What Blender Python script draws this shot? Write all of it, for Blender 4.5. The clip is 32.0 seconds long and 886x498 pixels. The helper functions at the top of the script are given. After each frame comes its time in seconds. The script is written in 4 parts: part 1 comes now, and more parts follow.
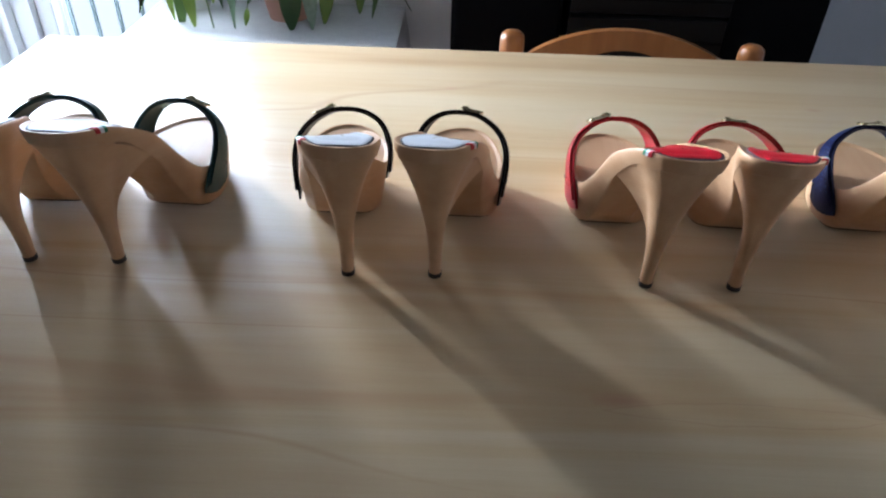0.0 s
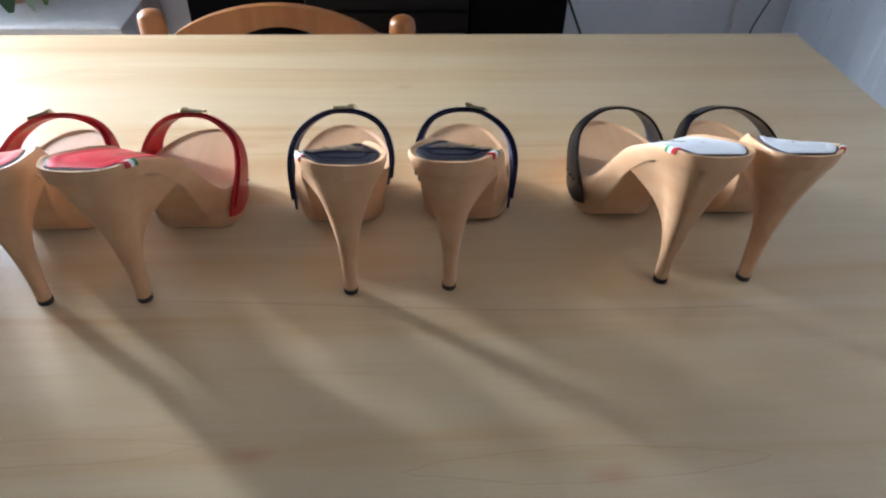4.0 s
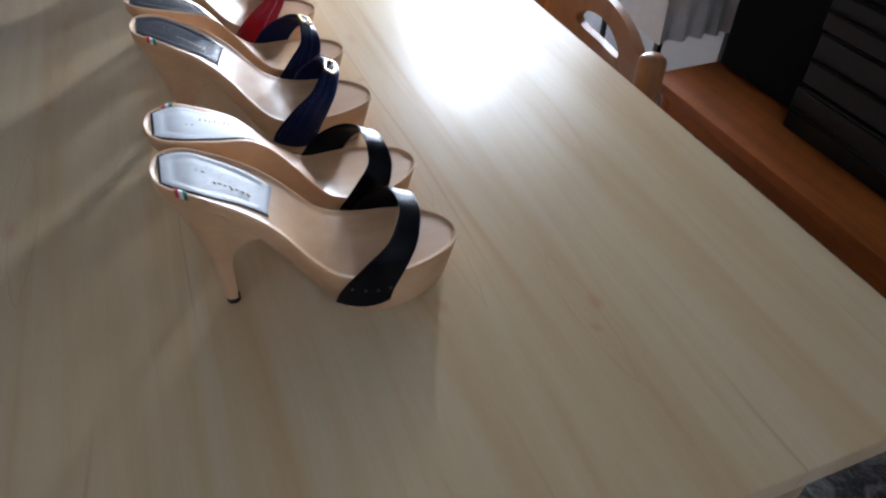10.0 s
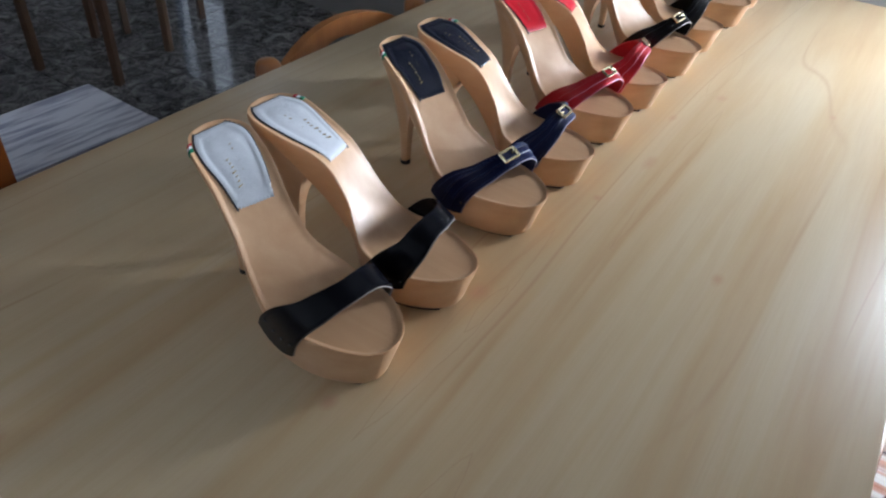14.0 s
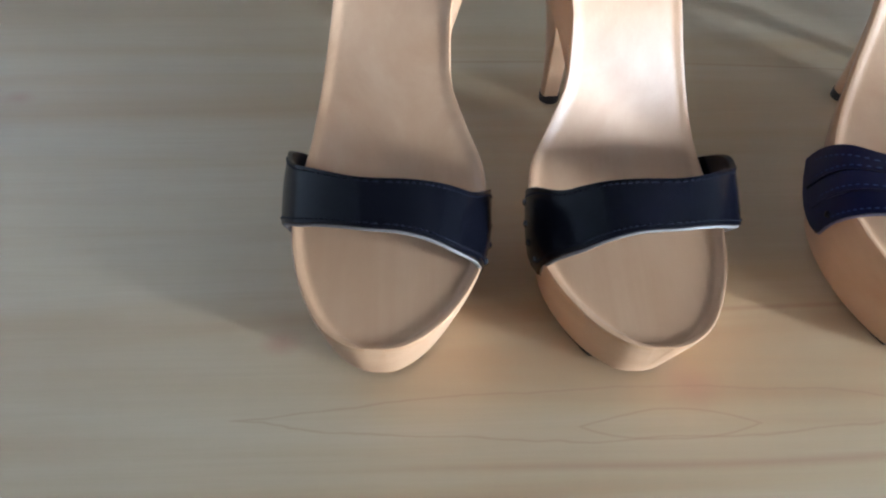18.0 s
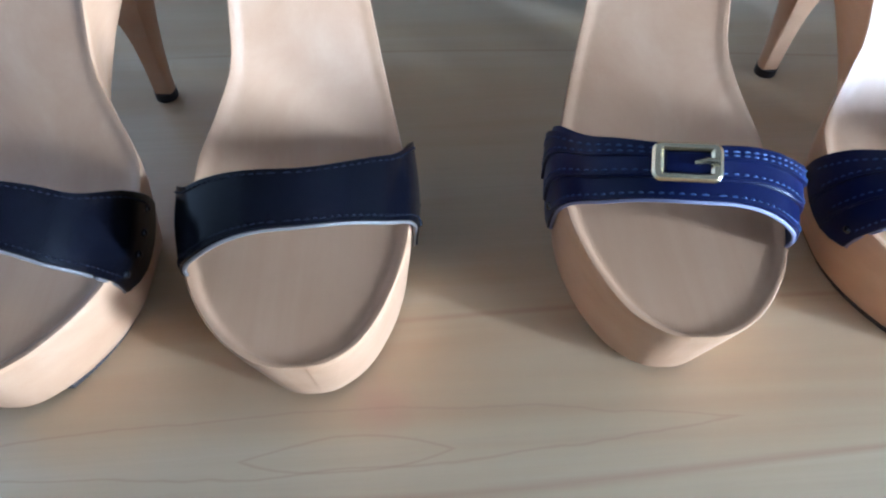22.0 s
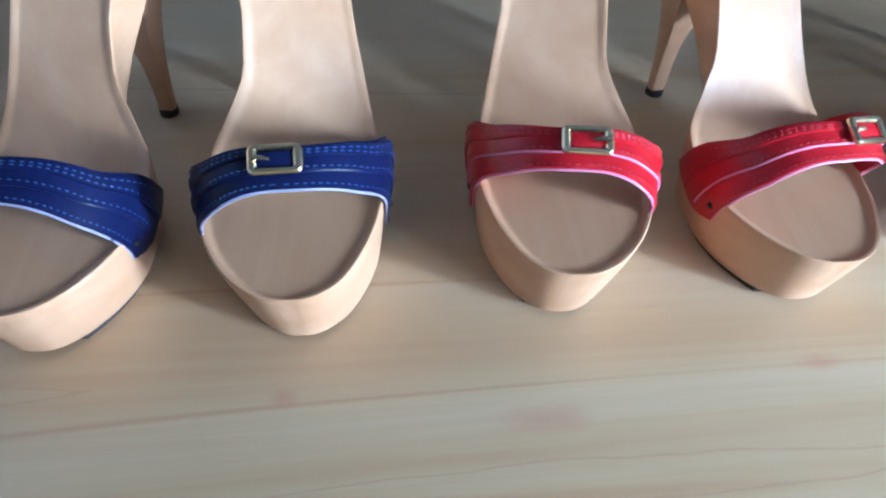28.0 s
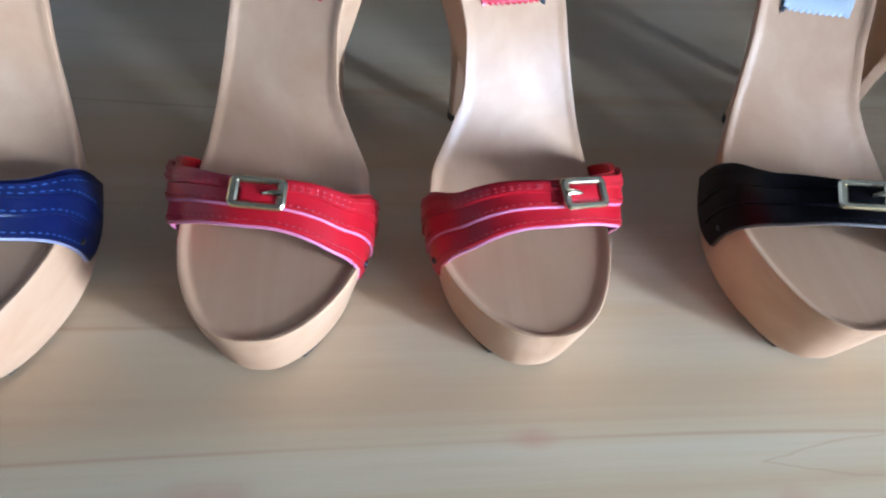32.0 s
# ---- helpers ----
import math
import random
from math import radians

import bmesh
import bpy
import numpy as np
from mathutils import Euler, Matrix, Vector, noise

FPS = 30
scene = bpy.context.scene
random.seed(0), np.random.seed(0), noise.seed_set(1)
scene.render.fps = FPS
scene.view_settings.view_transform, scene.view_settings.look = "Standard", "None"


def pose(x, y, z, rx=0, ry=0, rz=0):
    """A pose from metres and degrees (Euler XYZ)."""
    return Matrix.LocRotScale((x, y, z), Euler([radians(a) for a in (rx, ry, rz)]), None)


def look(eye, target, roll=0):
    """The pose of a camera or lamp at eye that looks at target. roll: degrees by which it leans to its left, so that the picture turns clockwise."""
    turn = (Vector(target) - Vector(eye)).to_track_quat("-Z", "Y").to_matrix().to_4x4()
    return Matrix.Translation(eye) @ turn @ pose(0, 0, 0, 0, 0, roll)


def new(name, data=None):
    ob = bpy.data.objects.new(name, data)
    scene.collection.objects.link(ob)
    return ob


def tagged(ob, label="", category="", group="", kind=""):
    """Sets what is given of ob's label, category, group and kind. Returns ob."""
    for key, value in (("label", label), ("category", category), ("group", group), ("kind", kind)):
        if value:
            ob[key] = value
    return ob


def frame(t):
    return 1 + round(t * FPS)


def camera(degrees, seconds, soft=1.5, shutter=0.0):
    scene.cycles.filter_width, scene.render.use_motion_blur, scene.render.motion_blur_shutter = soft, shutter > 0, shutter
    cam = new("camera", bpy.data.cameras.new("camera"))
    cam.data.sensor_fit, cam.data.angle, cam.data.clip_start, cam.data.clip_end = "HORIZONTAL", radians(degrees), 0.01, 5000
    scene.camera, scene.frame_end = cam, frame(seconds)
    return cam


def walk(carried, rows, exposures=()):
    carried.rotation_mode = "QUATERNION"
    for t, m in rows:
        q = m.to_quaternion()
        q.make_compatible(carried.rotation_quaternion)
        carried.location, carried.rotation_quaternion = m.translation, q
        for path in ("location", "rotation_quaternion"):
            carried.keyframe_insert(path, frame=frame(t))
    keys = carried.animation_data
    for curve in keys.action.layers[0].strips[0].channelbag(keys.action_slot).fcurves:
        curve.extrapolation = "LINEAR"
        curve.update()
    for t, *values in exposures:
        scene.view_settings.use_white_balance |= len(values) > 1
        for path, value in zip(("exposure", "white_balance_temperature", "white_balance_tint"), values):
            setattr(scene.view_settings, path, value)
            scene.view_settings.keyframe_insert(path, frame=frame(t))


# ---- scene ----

cam = camera(65.0, 32.0, soft=2.2)
PATH = [
    (0, (-0.1921, -0.5314, 1.1797), (-0.2121, 1.0726, -0.0147), 1.86),
    (0.5, (-0.1551, -0.5235, 1.1732), (-0.1693, 1.0749, -0.0288), 1.09),
    (1, (-0.0931, -0.5243, 1.1777), (-0.0859, 1.0651, -0.0363), 1.62),
    (1.5, (-0.0186, -0.5096, 1.1835), (0.0337, 1.0716, -0.04), 1.95),
    (2, (0.0431, -0.4945, 1.1877), (0.1165, 1.0817, -0.0411), 2.91),
    (2.5, (0.0976, -0.4882, 1.1894), (0.1931, 1.0916, -0.0333), 3.32),
    (3, (0.1718, -0.4881, 1.1921), (0.2762, 1.082, -0.0423), 2.73),
    (3.5, (0.2367, -0.4858, 1.1881), (0.361, 1.0751, -0.0562), 2.17),
    (4, (0.3078, -0.4745, 1.1863), (0.4541, 1.0717, -0.0739), 2.00),
    (4.5, (0.3946, -0.4785, 1.2012), (0.5563, 1.0593, -0.0673), 0.53),
    (6.5, (0.8333, -0.4079, 1.2318), (0.3007, 1.0487, -0.031), 1.12),
    (7, (0.8997, -0.4098, 1.24), (0.1752, 0.9899, 0.0087), -0.63),
    (7.5, (0.9426, -0.3538, 1.2357), (0.1321, 0.9993, 0.0059), -0.53),
    (8, (0.9598, -0.2556, 1.2384), (-0.0251, 0.9964, 0.0291), 2.40),
    (8.5, (0.9736, -0.1802, 1.2425), (-0.1787, 0.8641, -0.0152), 2.65),
    (9, (0.9966, -0.1446, 1.2477), (-0.3198, 0.6709, -0.0181), 0.29),
    (9.5, (1.0771, -0.0934, 1.2493), (-0.2769, 0.5648, -0.0674), 3.69),
    (10, (1.1498, 0.0157, 1.2433), (-0.2206, 0.578, -0.1005), 1.37),
    (10.5, (1.1577, 0.0959, 1.2365), (-0.2267, 0.7078, -0.0708), 2.87),
    (11, (1.1015, 0.2143, 1.2383), (-0.3538, 0.641, -0.0656), 2.12),
    (11.5, (1.066, 0.2625, 1.2321), (-0.3626, 0.6048, -0.1251), 2.27),
    (12, (1.0495, 0.2329, 1.2355), (-0.4193, 0.3903, -0.1127), 1.96),
    (12.5, (1.0296, 0.2743, 1.2317), (-0.4456, 0.1133, -0.1092), 2.74),
    (13, (1.0188, 0.38, 1.2358), (-0.4252, -0.0509, -0.0792), 4.06),
    (13.5, (1.0217, 0.4628, 1.2532), (-0.3909, -0.2253, 0.0158), 3.00),
    (15.5, (0.8417, 0.4679, 1.1876), (-0.0722, -0.6798, -0.1716), 10.47),
    (16, (0.757, 0.4916, 1.1745), (0.1809, -0.8042, -0.2358), 7.92),
    (16.5, (0.6979, 0.5061, 1.1561), (0.4753, -0.8719, -0.2763), 1.79),
    (17, (0.6806, 0.4461, 1.1239), (0.5097, -0.8652, -0.3765), 5.10),
    (17.5, (0.6783, 0.3877, 1.0931), (0.543, -0.8326, -0.4857), 3.90),
    (18, (0.6536, 0.366, 1.0649), (0.5737, -0.8262, -0.5389), 2.41),
    (18.5, (0.6356, 0.3304, 1.0387), (0.6082, -0.8875, -0.5474), -0.54),
    (19, (0.6272, 0.3227, 1.0248), (0.5519, -0.9468, -0.5188), 1.12),
    (19.5, (0.6214, 0.3164, 1.0188), (0.5373, -0.9158, -0.5543), 1.70),
    (20, (0.6159, 0.318, 1.0171), (0.5225, -0.8873, -0.5762), 2.32),
    (20.5, (0.6036, 0.3248, 1.0154), (0.5125, -0.8901, -0.5707), 2.37),
    (21, (0.5787, 0.3288, 1.0233), (0.476, -0.8641, -0.5787), 2.56),
    (21.5, (0.535, 0.3452, 1.0288), (0.4662, -0.8701, -0.5581), 0.77),
    (22, (0.5041, 0.3501, 1.0294), (0.3964, -0.8746, -0.5481), 1.18),
    (22.5, (0.4828, 0.3543, 1.0331), (0.325, -0.878, -0.5342), 2.60),
    (23, (0.4528, 0.3589, 1.0372), (0.2889, -0.8628, -0.5377), 2.73),
    (23.5, (0.4212, 0.3569, 1.0375), (0.2383, -0.8671, -0.5337), 2.89),
    (24, (0.3939, 0.3591, 1.0403), (0.2259, -0.8766, -0.5233), 2.40),
    (24.5, (0.3757, 0.3554, 1.0395), (0.2037, -0.8707, -0.5313), 2.71),
    (26.5, (0.3085, 0.3762, 1.0466), (0.1598, -0.8703, -0.5103), 1.78),
    (27, (0.2821, 0.3956, 1.0491), (0.0752, -0.8915, -0.4677), 3.70),
    (27.5, (0.2509, 0.4131, 1.0558), (0.0215, -0.884, -0.4491), 4.59),
    (28, (0.2174, 0.4278, 1.0611), (0.0301, -0.9008, -0.4221), 2.96),
    (28.5, (0.1966, 0.4424, 1.0771), (-0.0184, -0.9281, -0.3635), 4.14),
    (29, (0.1829, 0.4495, 1.0877), (-0.1035, -0.921, -0.3404), 6.19),
    (29.5, (0.1805, 0.4569, 1.0873), (-0.12, -0.9037, -0.3475), 5.65),
    (30, (0.1613, 0.4577, 1.0977), (-0.1991, -0.8947, -0.3309), 6.27),
    (30.5, (0.1472, 0.4261, 1.0911), (-0.1426, -0.9133, -0.3656), 5.95),
    (31, (0.1184, 0.4186, 1.0864), (-0.1481, -0.8837, -0.4079), 5.83),
    (31.5, (0.1001, 0.4111, 1.0787), (-0.129, -0.9107, -0.4047), 5.69),
    (32, (0.0662, 0.3873, 1.0701), (-0.1575, -0.8803, -0.4606), 7.08),
]
LIGHT = [(0, -0.55, 5650, 12), (2, -0.23, 5850, 13), (4, 0.12, 5900, 13), (7, 0.0, 6100, 15), (8, -0.12, 6050, 15), (9, -0.38, 5950, 14), (11, -0.58, 5800, 13), (13, -0.87, 5850, 13), (15.5, -0.2, 5900, 9), (17, -0.14, 5650, 8), (19, -0.05, 4850, 10), (22, -0.18, 4600, 8), (24, -0.26, 4550, 7), (26.5, -0.42, 4650, 7), (28, -0.56, 4600, 7), (29, -0.64, 4550, 8), (32, -0.95, 4650, 9)]
walk(cam, [(t, look(eye, target, roll)) for t, eye, target, roll in PATH], LIGHT)

# ---- light ----
world = bpy.data.worlds.new("world")
scene.world = world
world.use_nodes = True
wn = world.node_tree
sky = wn.nodes.new("ShaderNodeTexSky")
sky.sky_type = "NISHITA"
sky.sun_disc = False
sky.sun_elevation, sky.sun_rotation = radians(40), radians(-60)
wn.links.new(sky.outputs[0], wn.nodes["Background"].inputs[0])
wn.nodes["Background"].inputs[1].default_value = 0.05


def window_light(name, centre, aim, width, height, watts, tint):
    """Daylight of an overcast sky that comes in through one opening."""
    data = bpy.data.lights.new(name, "AREA")
    data.shape, data.size, data.size_y, data.energy, data.color = "RECTANGLE", width, height, watts, tint
    ob = new(name, data)
    ob.matrix_world = look(centre, aim)
    return ob


DAY = (0.86, 0.94, 1.0)
window_light("daylight_north", (-1.32, 2.02, 1.45), (-1.32, 0.0, 1.35), 0.62, 1.90, 70, DAY)
window_light("daylight_west", (-2.05, 1.74, 1.25), (0.0, 0.55, 0.95), 0.30, 1.25, 460, DAY)
window_light("daylight_east", (1.92, 0.85, 1.15), (0.0, 0.75, 0.9), 1.3, 2.1, 4, DAY)
window_light("daylight_far", (-1.82, -3.05, 1.05), (0.0, -3.05, 0.95), 0.70, 2.0, 5, DAY)


# ---- materials ----
def material(name, colour, rough=0.5, metal=0.0, coat=0.0, spec=0.5):
    m = bpy.data.materials.new(name)
    m.use_nodes = True
    b = m.node_tree.nodes["Principled BSDF"]
    b.inputs["Base Color"].default_value = (*colour, 1)
    b.inputs["Roughness"].default_value = rough
    b.inputs["Metallic"].default_value = metal
    b.inputs["Coat Weight"].default_value = coat
    b.inputs["Specular IOR Level"].default_value = spec
    return m


class Nodes:
    """Short hand for one material's node tree."""

    def __init__(self, m):
        self.t = m.node_tree
        self.b = self.t.nodes["Principled BSDF"]

    def add(self, kind, links=None, operation="", data_type="", blend_type=""):
        n = self.t.nodes.new(kind)
        if operation:
            n.operation = operation
        if data_type:
            n.data_type = data_type
        if blend_type:
            n.blend_type = blend_type
        for k, v in (links or {}).items():
            self.put(n.inputs[k], v)
        return n

    def put(self, socket, v):
        if isinstance(v, bpy.types.NodeSocket):
            self.t.links.new(v, socket)
        else:
            socket.default_value = v

    def place(self, scale=(1, 1, 1), where="Object", turn=(0, 0, 0), shift=(0, 0, 0)):
        c = self.add("ShaderNodeTexCoord")
        return self.add("ShaderNodeMapping", {0: c.outputs[where], 1: shift, 2: turn, 3: scale}).outputs[0]

    def noise(self, vec, scale, detail=4, rough=0.55, distort=0.0):
        return self.add("ShaderNodeTexNoise", {"Vector": vec, "Scale": scale, "Detail": detail, "Roughness": rough, "Distortion": distort}).outputs["Fac"]

    def ramp(self, fac, stops):
        r = self.add("ShaderNodeValToRGB", {0: fac})
        e = r.color_ramp.elements
        while len(e) < len(stops):
            e.new(0.5)
        for k, (p, c) in enumerate(stops):
            e[k].position = p
            e[k].color = (*c, 1) if len(c) == 3 else c
        return r.outputs[0]

    def mix(self, fac, a, b, how="MIX"):
        n = self.add("ShaderNodeMix", data_type="RGBA", blend_type=how)
        for i, v in ((0, fac), (6, a), (7, b)):
            self.put(n.inputs[i], v if not isinstance(v, tuple) else (*v, 1))
        return n.outputs[2]

    def math(self, op, a, b=0.0, c=0.0):
        n = self.add("ShaderNodeMath", operation=op)
        for i, v in enumerate((a, b, c)):
            self.put(n.inputs[i], v)
        return n.outputs[0]

    def bump(self, height, strength=0.2, distance=0.001):
        n = self.add("ShaderNodeBump", {"Height": height, "Strength": strength, "Distance": distance})
        self.t.links.new(n.outputs[0], self.b.inputs["Normal"])

    def colour(self, c):
        self.put(self.b.inputs["Base Color"], c)

    def rough(self, r):
        self.put(self.b.inputs["Roughness"], r)


def wood(name, light, dark, rough, along="x", scale=1.0, streak=0.5, coat=0.0, where="Object", pores=0.34):
    """Planed wood with streaks along one axis, fine pores and a faint relief."""
    m = material(name, light, rough, coat=coat)
    n = Nodes(m)
    long = {"x": (1.3, 22, 22), "y": (22, 1.3, 22), "z": (22, 22, 1.3)}[along]
    fine = {"x": (9, 420, 420), "y": (420, 9, 420), "z": (420, 420, 9)}[along]
    a = n.noise(n.place(tuple(v * scale for v in long), where), 1.0, 5, 0.6, 0.4)
    f = n.noise(n.place(tuple(v * scale for v in fine), where), 1.0, 3, 0.6)
    c = n.ramp(a, [(0.3, dark), (0.3 + 0.4 * (1 - streak) + 0.05, light), (0.8, tuple(min(1, v * 1.08) for v in light))])
    blot = n.noise(n.place((30, 30, 30), where), 1.0, 4, 0.6)
    c = n.mix(n.ramp(blot, [(0.38, (0.22, 0.22, 0.22)), (0.62, (0, 0, 0))]), c, dark)
    n.colour(n.mix(n.math("MULTIPLY", f, pores), c, dark))
    n.rough(n.math("MULTIPLY_ADD", f, 0.12, rough - 0.05))
    n.bump(f, 0.12, 0.0006)
    return m


def leather(name, colour, rough=0.38, grain=900, relief=0.12, wear=0.10, spec=0.4):
    m = material(name, colour, rough, spec=spec)
    n = Nodes(m)
    v = n.place()
    g = n.add("ShaderNodeTexVoronoi", {"Vector": v, "Scale": grain}).outputs["Distance"]
    s = n.noise(v, 60, 4)
    n.colour(n.mix(n.math("MULTIPLY", s, wear), colour, tuple(min(1, c * 1.9 + 0.02) for c in colour)))
    n.rough(n.math("MULTIPLY_ADD", s, 0.06, rough - 0.03))
    n.bump(g, relief, 0.0004)
    return m


def tabletop_material():
    """Pale maple-look laminate: long streaks along x, thin cathedral lines, a few pink knots."""
    m = material("maple_laminate", (0.6, 0.47, 0.3), 0.3)
    n = Nodes(m)
    c = n.add("ShaderNodeTexCoord").outputs["Object"]
    def at(s):
        return n.add("ShaderNodeMapping", {0: c, 3: s}).outputs[0]
    warp = n.noise(at((0.8, 5, 1)), 1.0, 1, 0.4)
    broad = n.noise(at((0.8, 13, 1)), 1.0, 4, 0.55, 0.7)
    mid = n.noise(at((2.4, 48, 1)), 1.0, 5, 0.66, 0.4)
    fine = n.noise(at((14, 620, 1)), 1.0, 3, 0.6)
    base = n.ramp(broad, [(0.30, (0.45, 0.282, 0.138)), (0.42, (0.52, 0.367, 0.200)), (0.55, (0.555, 0.42, 0.253)), (0.75, (0.585, 0.465, 0.302))])
    base = n.mix(n.ramp(mid, [(0.30, (0.30, 0.30, 0.30)), (0.52, (0, 0, 0))]), base, (0.45, 0.285, 0.155))
    base = n.mix(n.math("MULTIPLY", n.ramp(fine, [(0.42, (0, 0, 0)), (0.62, (1, 1, 1))]), 0.11), base, (0.42, 0.30, 0.175))
    # thin growth lines
    sep = n.add("ShaderNodeSeparateXYZ", {0: c})
    wave = n.math("ADD", n.math("MULTIPLY", sep.outputs[1], 9.0), n.math("MULTIPLY", warp, 3.2))
    line = n.math("ABSOLUTE", n.math("SUBTRACT", n.math("FRACT", wave), 0.5))
    thin = n.ramp(line, [(0.0, (0.55, 0.55, 0.55)), (0.022, (0, 0, 0))])
    where = n.ramp(n.noise(at((1.1, 3.1, 1)), 1.7, 1), [(0.40, (0, 0, 0)), (0.52, (1, 1, 1))])
    base = n.mix(n.math("MULTIPLY", thin, where), base, (0.40, 0.23, 0.12))
    for x, y, r, long in KNOTS:
        d = n.add("ShaderNodeVectorMath", {0: c, 1: (x, y, 0.0)}, operation="SUBTRACT").outputs[0]
        d = n.add("ShaderNodeVectorMath", {0: d, 1: (1 / (r * long), 1 / r, 0)}, operation="MULTIPLY").outputs[0]
        d = n.add("ShaderNodeVectorMath", {0: d}, operation="LENGTH").outputs["Value"]
        d = n.math("ADD", d, n.math("MULTIPLY", n.math("SUBTRACT", n.noise(c, 45, 3), 0.5), 0.9))
        base = n.mix(n.ramp(d, [(0.15, (0.52, 0.52, 0.52)), (1.0, (0, 0, 0))]), base, (0.46, 0.235, 0.14))
    # pointed growth figures, each a pair of thin lines that meet at both tips
    wob = n.math("MULTIPLY", n.math("SUBTRACT", n.noise(at((16, 40, 1)), 1.0, 3), 0.5), 0.8)
    for x, y, long, half in FIGURES:
        u = n.math("DIVIDE", n.math("SUBTRACT", sep.outputs[0], x), long)
        v = n.math("ABSOLUTE", n.math("DIVIDE", n.math("SUBTRACT", sep.outputs[1], y), half))
        d = n.math("ADD", n.math("ADD", n.math("MULTIPLY", u, u), v), wob)
        for level, width in ((1.0, 0.0008 / half),):
            e = n.math("ABSOLUTE", n.math("SUBTRACT", d, level))
            base = n.mix(n.ramp(n.math("DIVIDE", e, width), [(0.0, (0.42, 0.42, 0.42)), (1.0, (0, 0, 0))]), base, (0.38, 0.22, 0.12))
    n.colour(base)
    n.rough(n.math("MULTIPLY_ADD", fine, 0.06, 0.29))
    n.b.inputs["Specular IOR Level"].default_value = 0.36
    n.bump(fine, 0.04, 0.0003)
    return m


# places of the knots in the table top's own frame: x, y, radius, stretch along the grain
KNOTS = ((0.518, 0.217, 0.016, 1.2), (0.722, 0.190, 0.009, 1.3), (0.268, 0.2436, 0.007, 1.3), (0.139, 0.266, 0.011, 2.6), (-0.016, 0.245, 0.007, 2.6),
         (0.770, 0.334, 0.010, 1.4), (0.80, 0.318, 0.006, 1.5), (0.985, 0.273, 0.007, 2.0), (0.913, 0.004, 0.008, 1.8), (-0.14, 0.285, 0.012, 1.6),
         (0.20, -0.17, 0.009, 2.4), (0.46, -0.2, 0.012, 2.0), (-0.05, -0.15, 0.010, 2.6), (0.33, 0.42, 0.009, 1.8), (-0.2, 0.45, 0.008, 1.6))

# pointed growth figures: centre x, y, half length, half width
FIGURES = ((0.532, 0.2385, 0.043, 0.0075), (0.55, 0.232, 0.19, 0.013), (0.12, 0.300, 0.22, 0.011), (-0.25, 0.262, 0.12, 0.014), (0.78, 0.32, 0.09, 0.013), (0.45, -0.19, 0.14, 0.015), (0.05, -0.16, 0.12, 0.012))
M_TABLE = tabletop_material()
M_EDGE = wood("table_edge_wood", (0.56, 0.43, 0.27), (0.36, 0.25, 0.14), 0.4, "x")
M_TABLE_LEG = wood("table_leg_wood", (0.5, 0.36, 0.2), (0.34, 0.22, 0.1), 0.4, "z")
M_SOLE = wood("shoe_wood", (0.60, 0.376, 0.213), (0.48, 0.268, 0.132), 0.42, "y", 1.2, 0.20, coat=0.08, pores=0.12)
M_CAP = material("heel_rubber", (0.02, 0.016, 0.014), 0.6)
M_OUTSOLE = material("outsole_rubber", (0.035, 0.025, 0.02), 0.7)
M_PINE = wood("honey_pine", (0.33, 0.125, 0.032), (0.22, 0.072, 0.016), 0.34, "z", 1.0, 0.5, coat=0.2)
M_BENCH = wood("bench_wood", (0.25, 0.070, 0.014), (0.15, 0.040, 0.008), 0.5, "x", 1.0, 0.5, coat=0.0)
M_BRASS = material("buckle_metal", (0.70, 0.59, 0.38), 0.24, 1.0)
M_NAIL = material("nail_metal", (0.10, 0.10, 0.105), 0.25, 0.9)
M_BENCH.node_tree.nodes["Principled BSDF"].inputs["Specular IOR Level"].default_value = 0.06


# ---- mesh helpers ----
def part(name, bm, mat, parent=None, label="", smooth=True):
    """Links a bmesh as one mesh object, under a thing or a part if one is given."""
    bmesh.ops.recalc_face_normals(bm, faces=bm.faces)
    me = bpy.data.meshes.new(name)
    bm.to_mesh(me)
    bm.free()
    me.materials.append(mat)
    if smooth:
        me.polygons.foreach_set("use_smooth", [True] * len(me.polygons))
        me.set_sharp_from_angle(angle=radians(38))
    ob = new(name, me)
    if parent:
        ob.parent = parent
    if label:
        tagged(ob, label)
    return ob


def thing(name, label, category, group="", m=None):
    ob = new(name)
    ob.empty_display_size = 0.05
    if m is not None:
        ob.matrix_world = m
    return tagged(ob, label, category, group)


def add_box(bm, lo, hi, bevel=0.0, m=None):
    """A box from corner to corner, with bevelled edges."""
    r = bmesh.ops.create_cube(bm, size=1.0)
    size = [max(1e-5, b - a) for a, b in zip(lo, hi)]
    mid = [(a + b) / 2 for a, b in zip(lo, hi)]
    t = Matrix.Translation(mid) @ Matrix.Diagonal((*size, 1))
    bmesh.ops.transform(bm, matrix=(m @ t) if m else t, verts=r["verts"])
    if bevel > 0:
        edges = list({e for v in r["verts"] for e in v.link_edges})
        bmesh.ops.bevel(bm, geom=edges, offset=bevel, segments=2, profile=0.5, affect="EDGES")
    return bm


def box(lo, hi, bevel=0.0, m=None):
    return add_box(bmesh.new(), lo, hi, bevel, m)


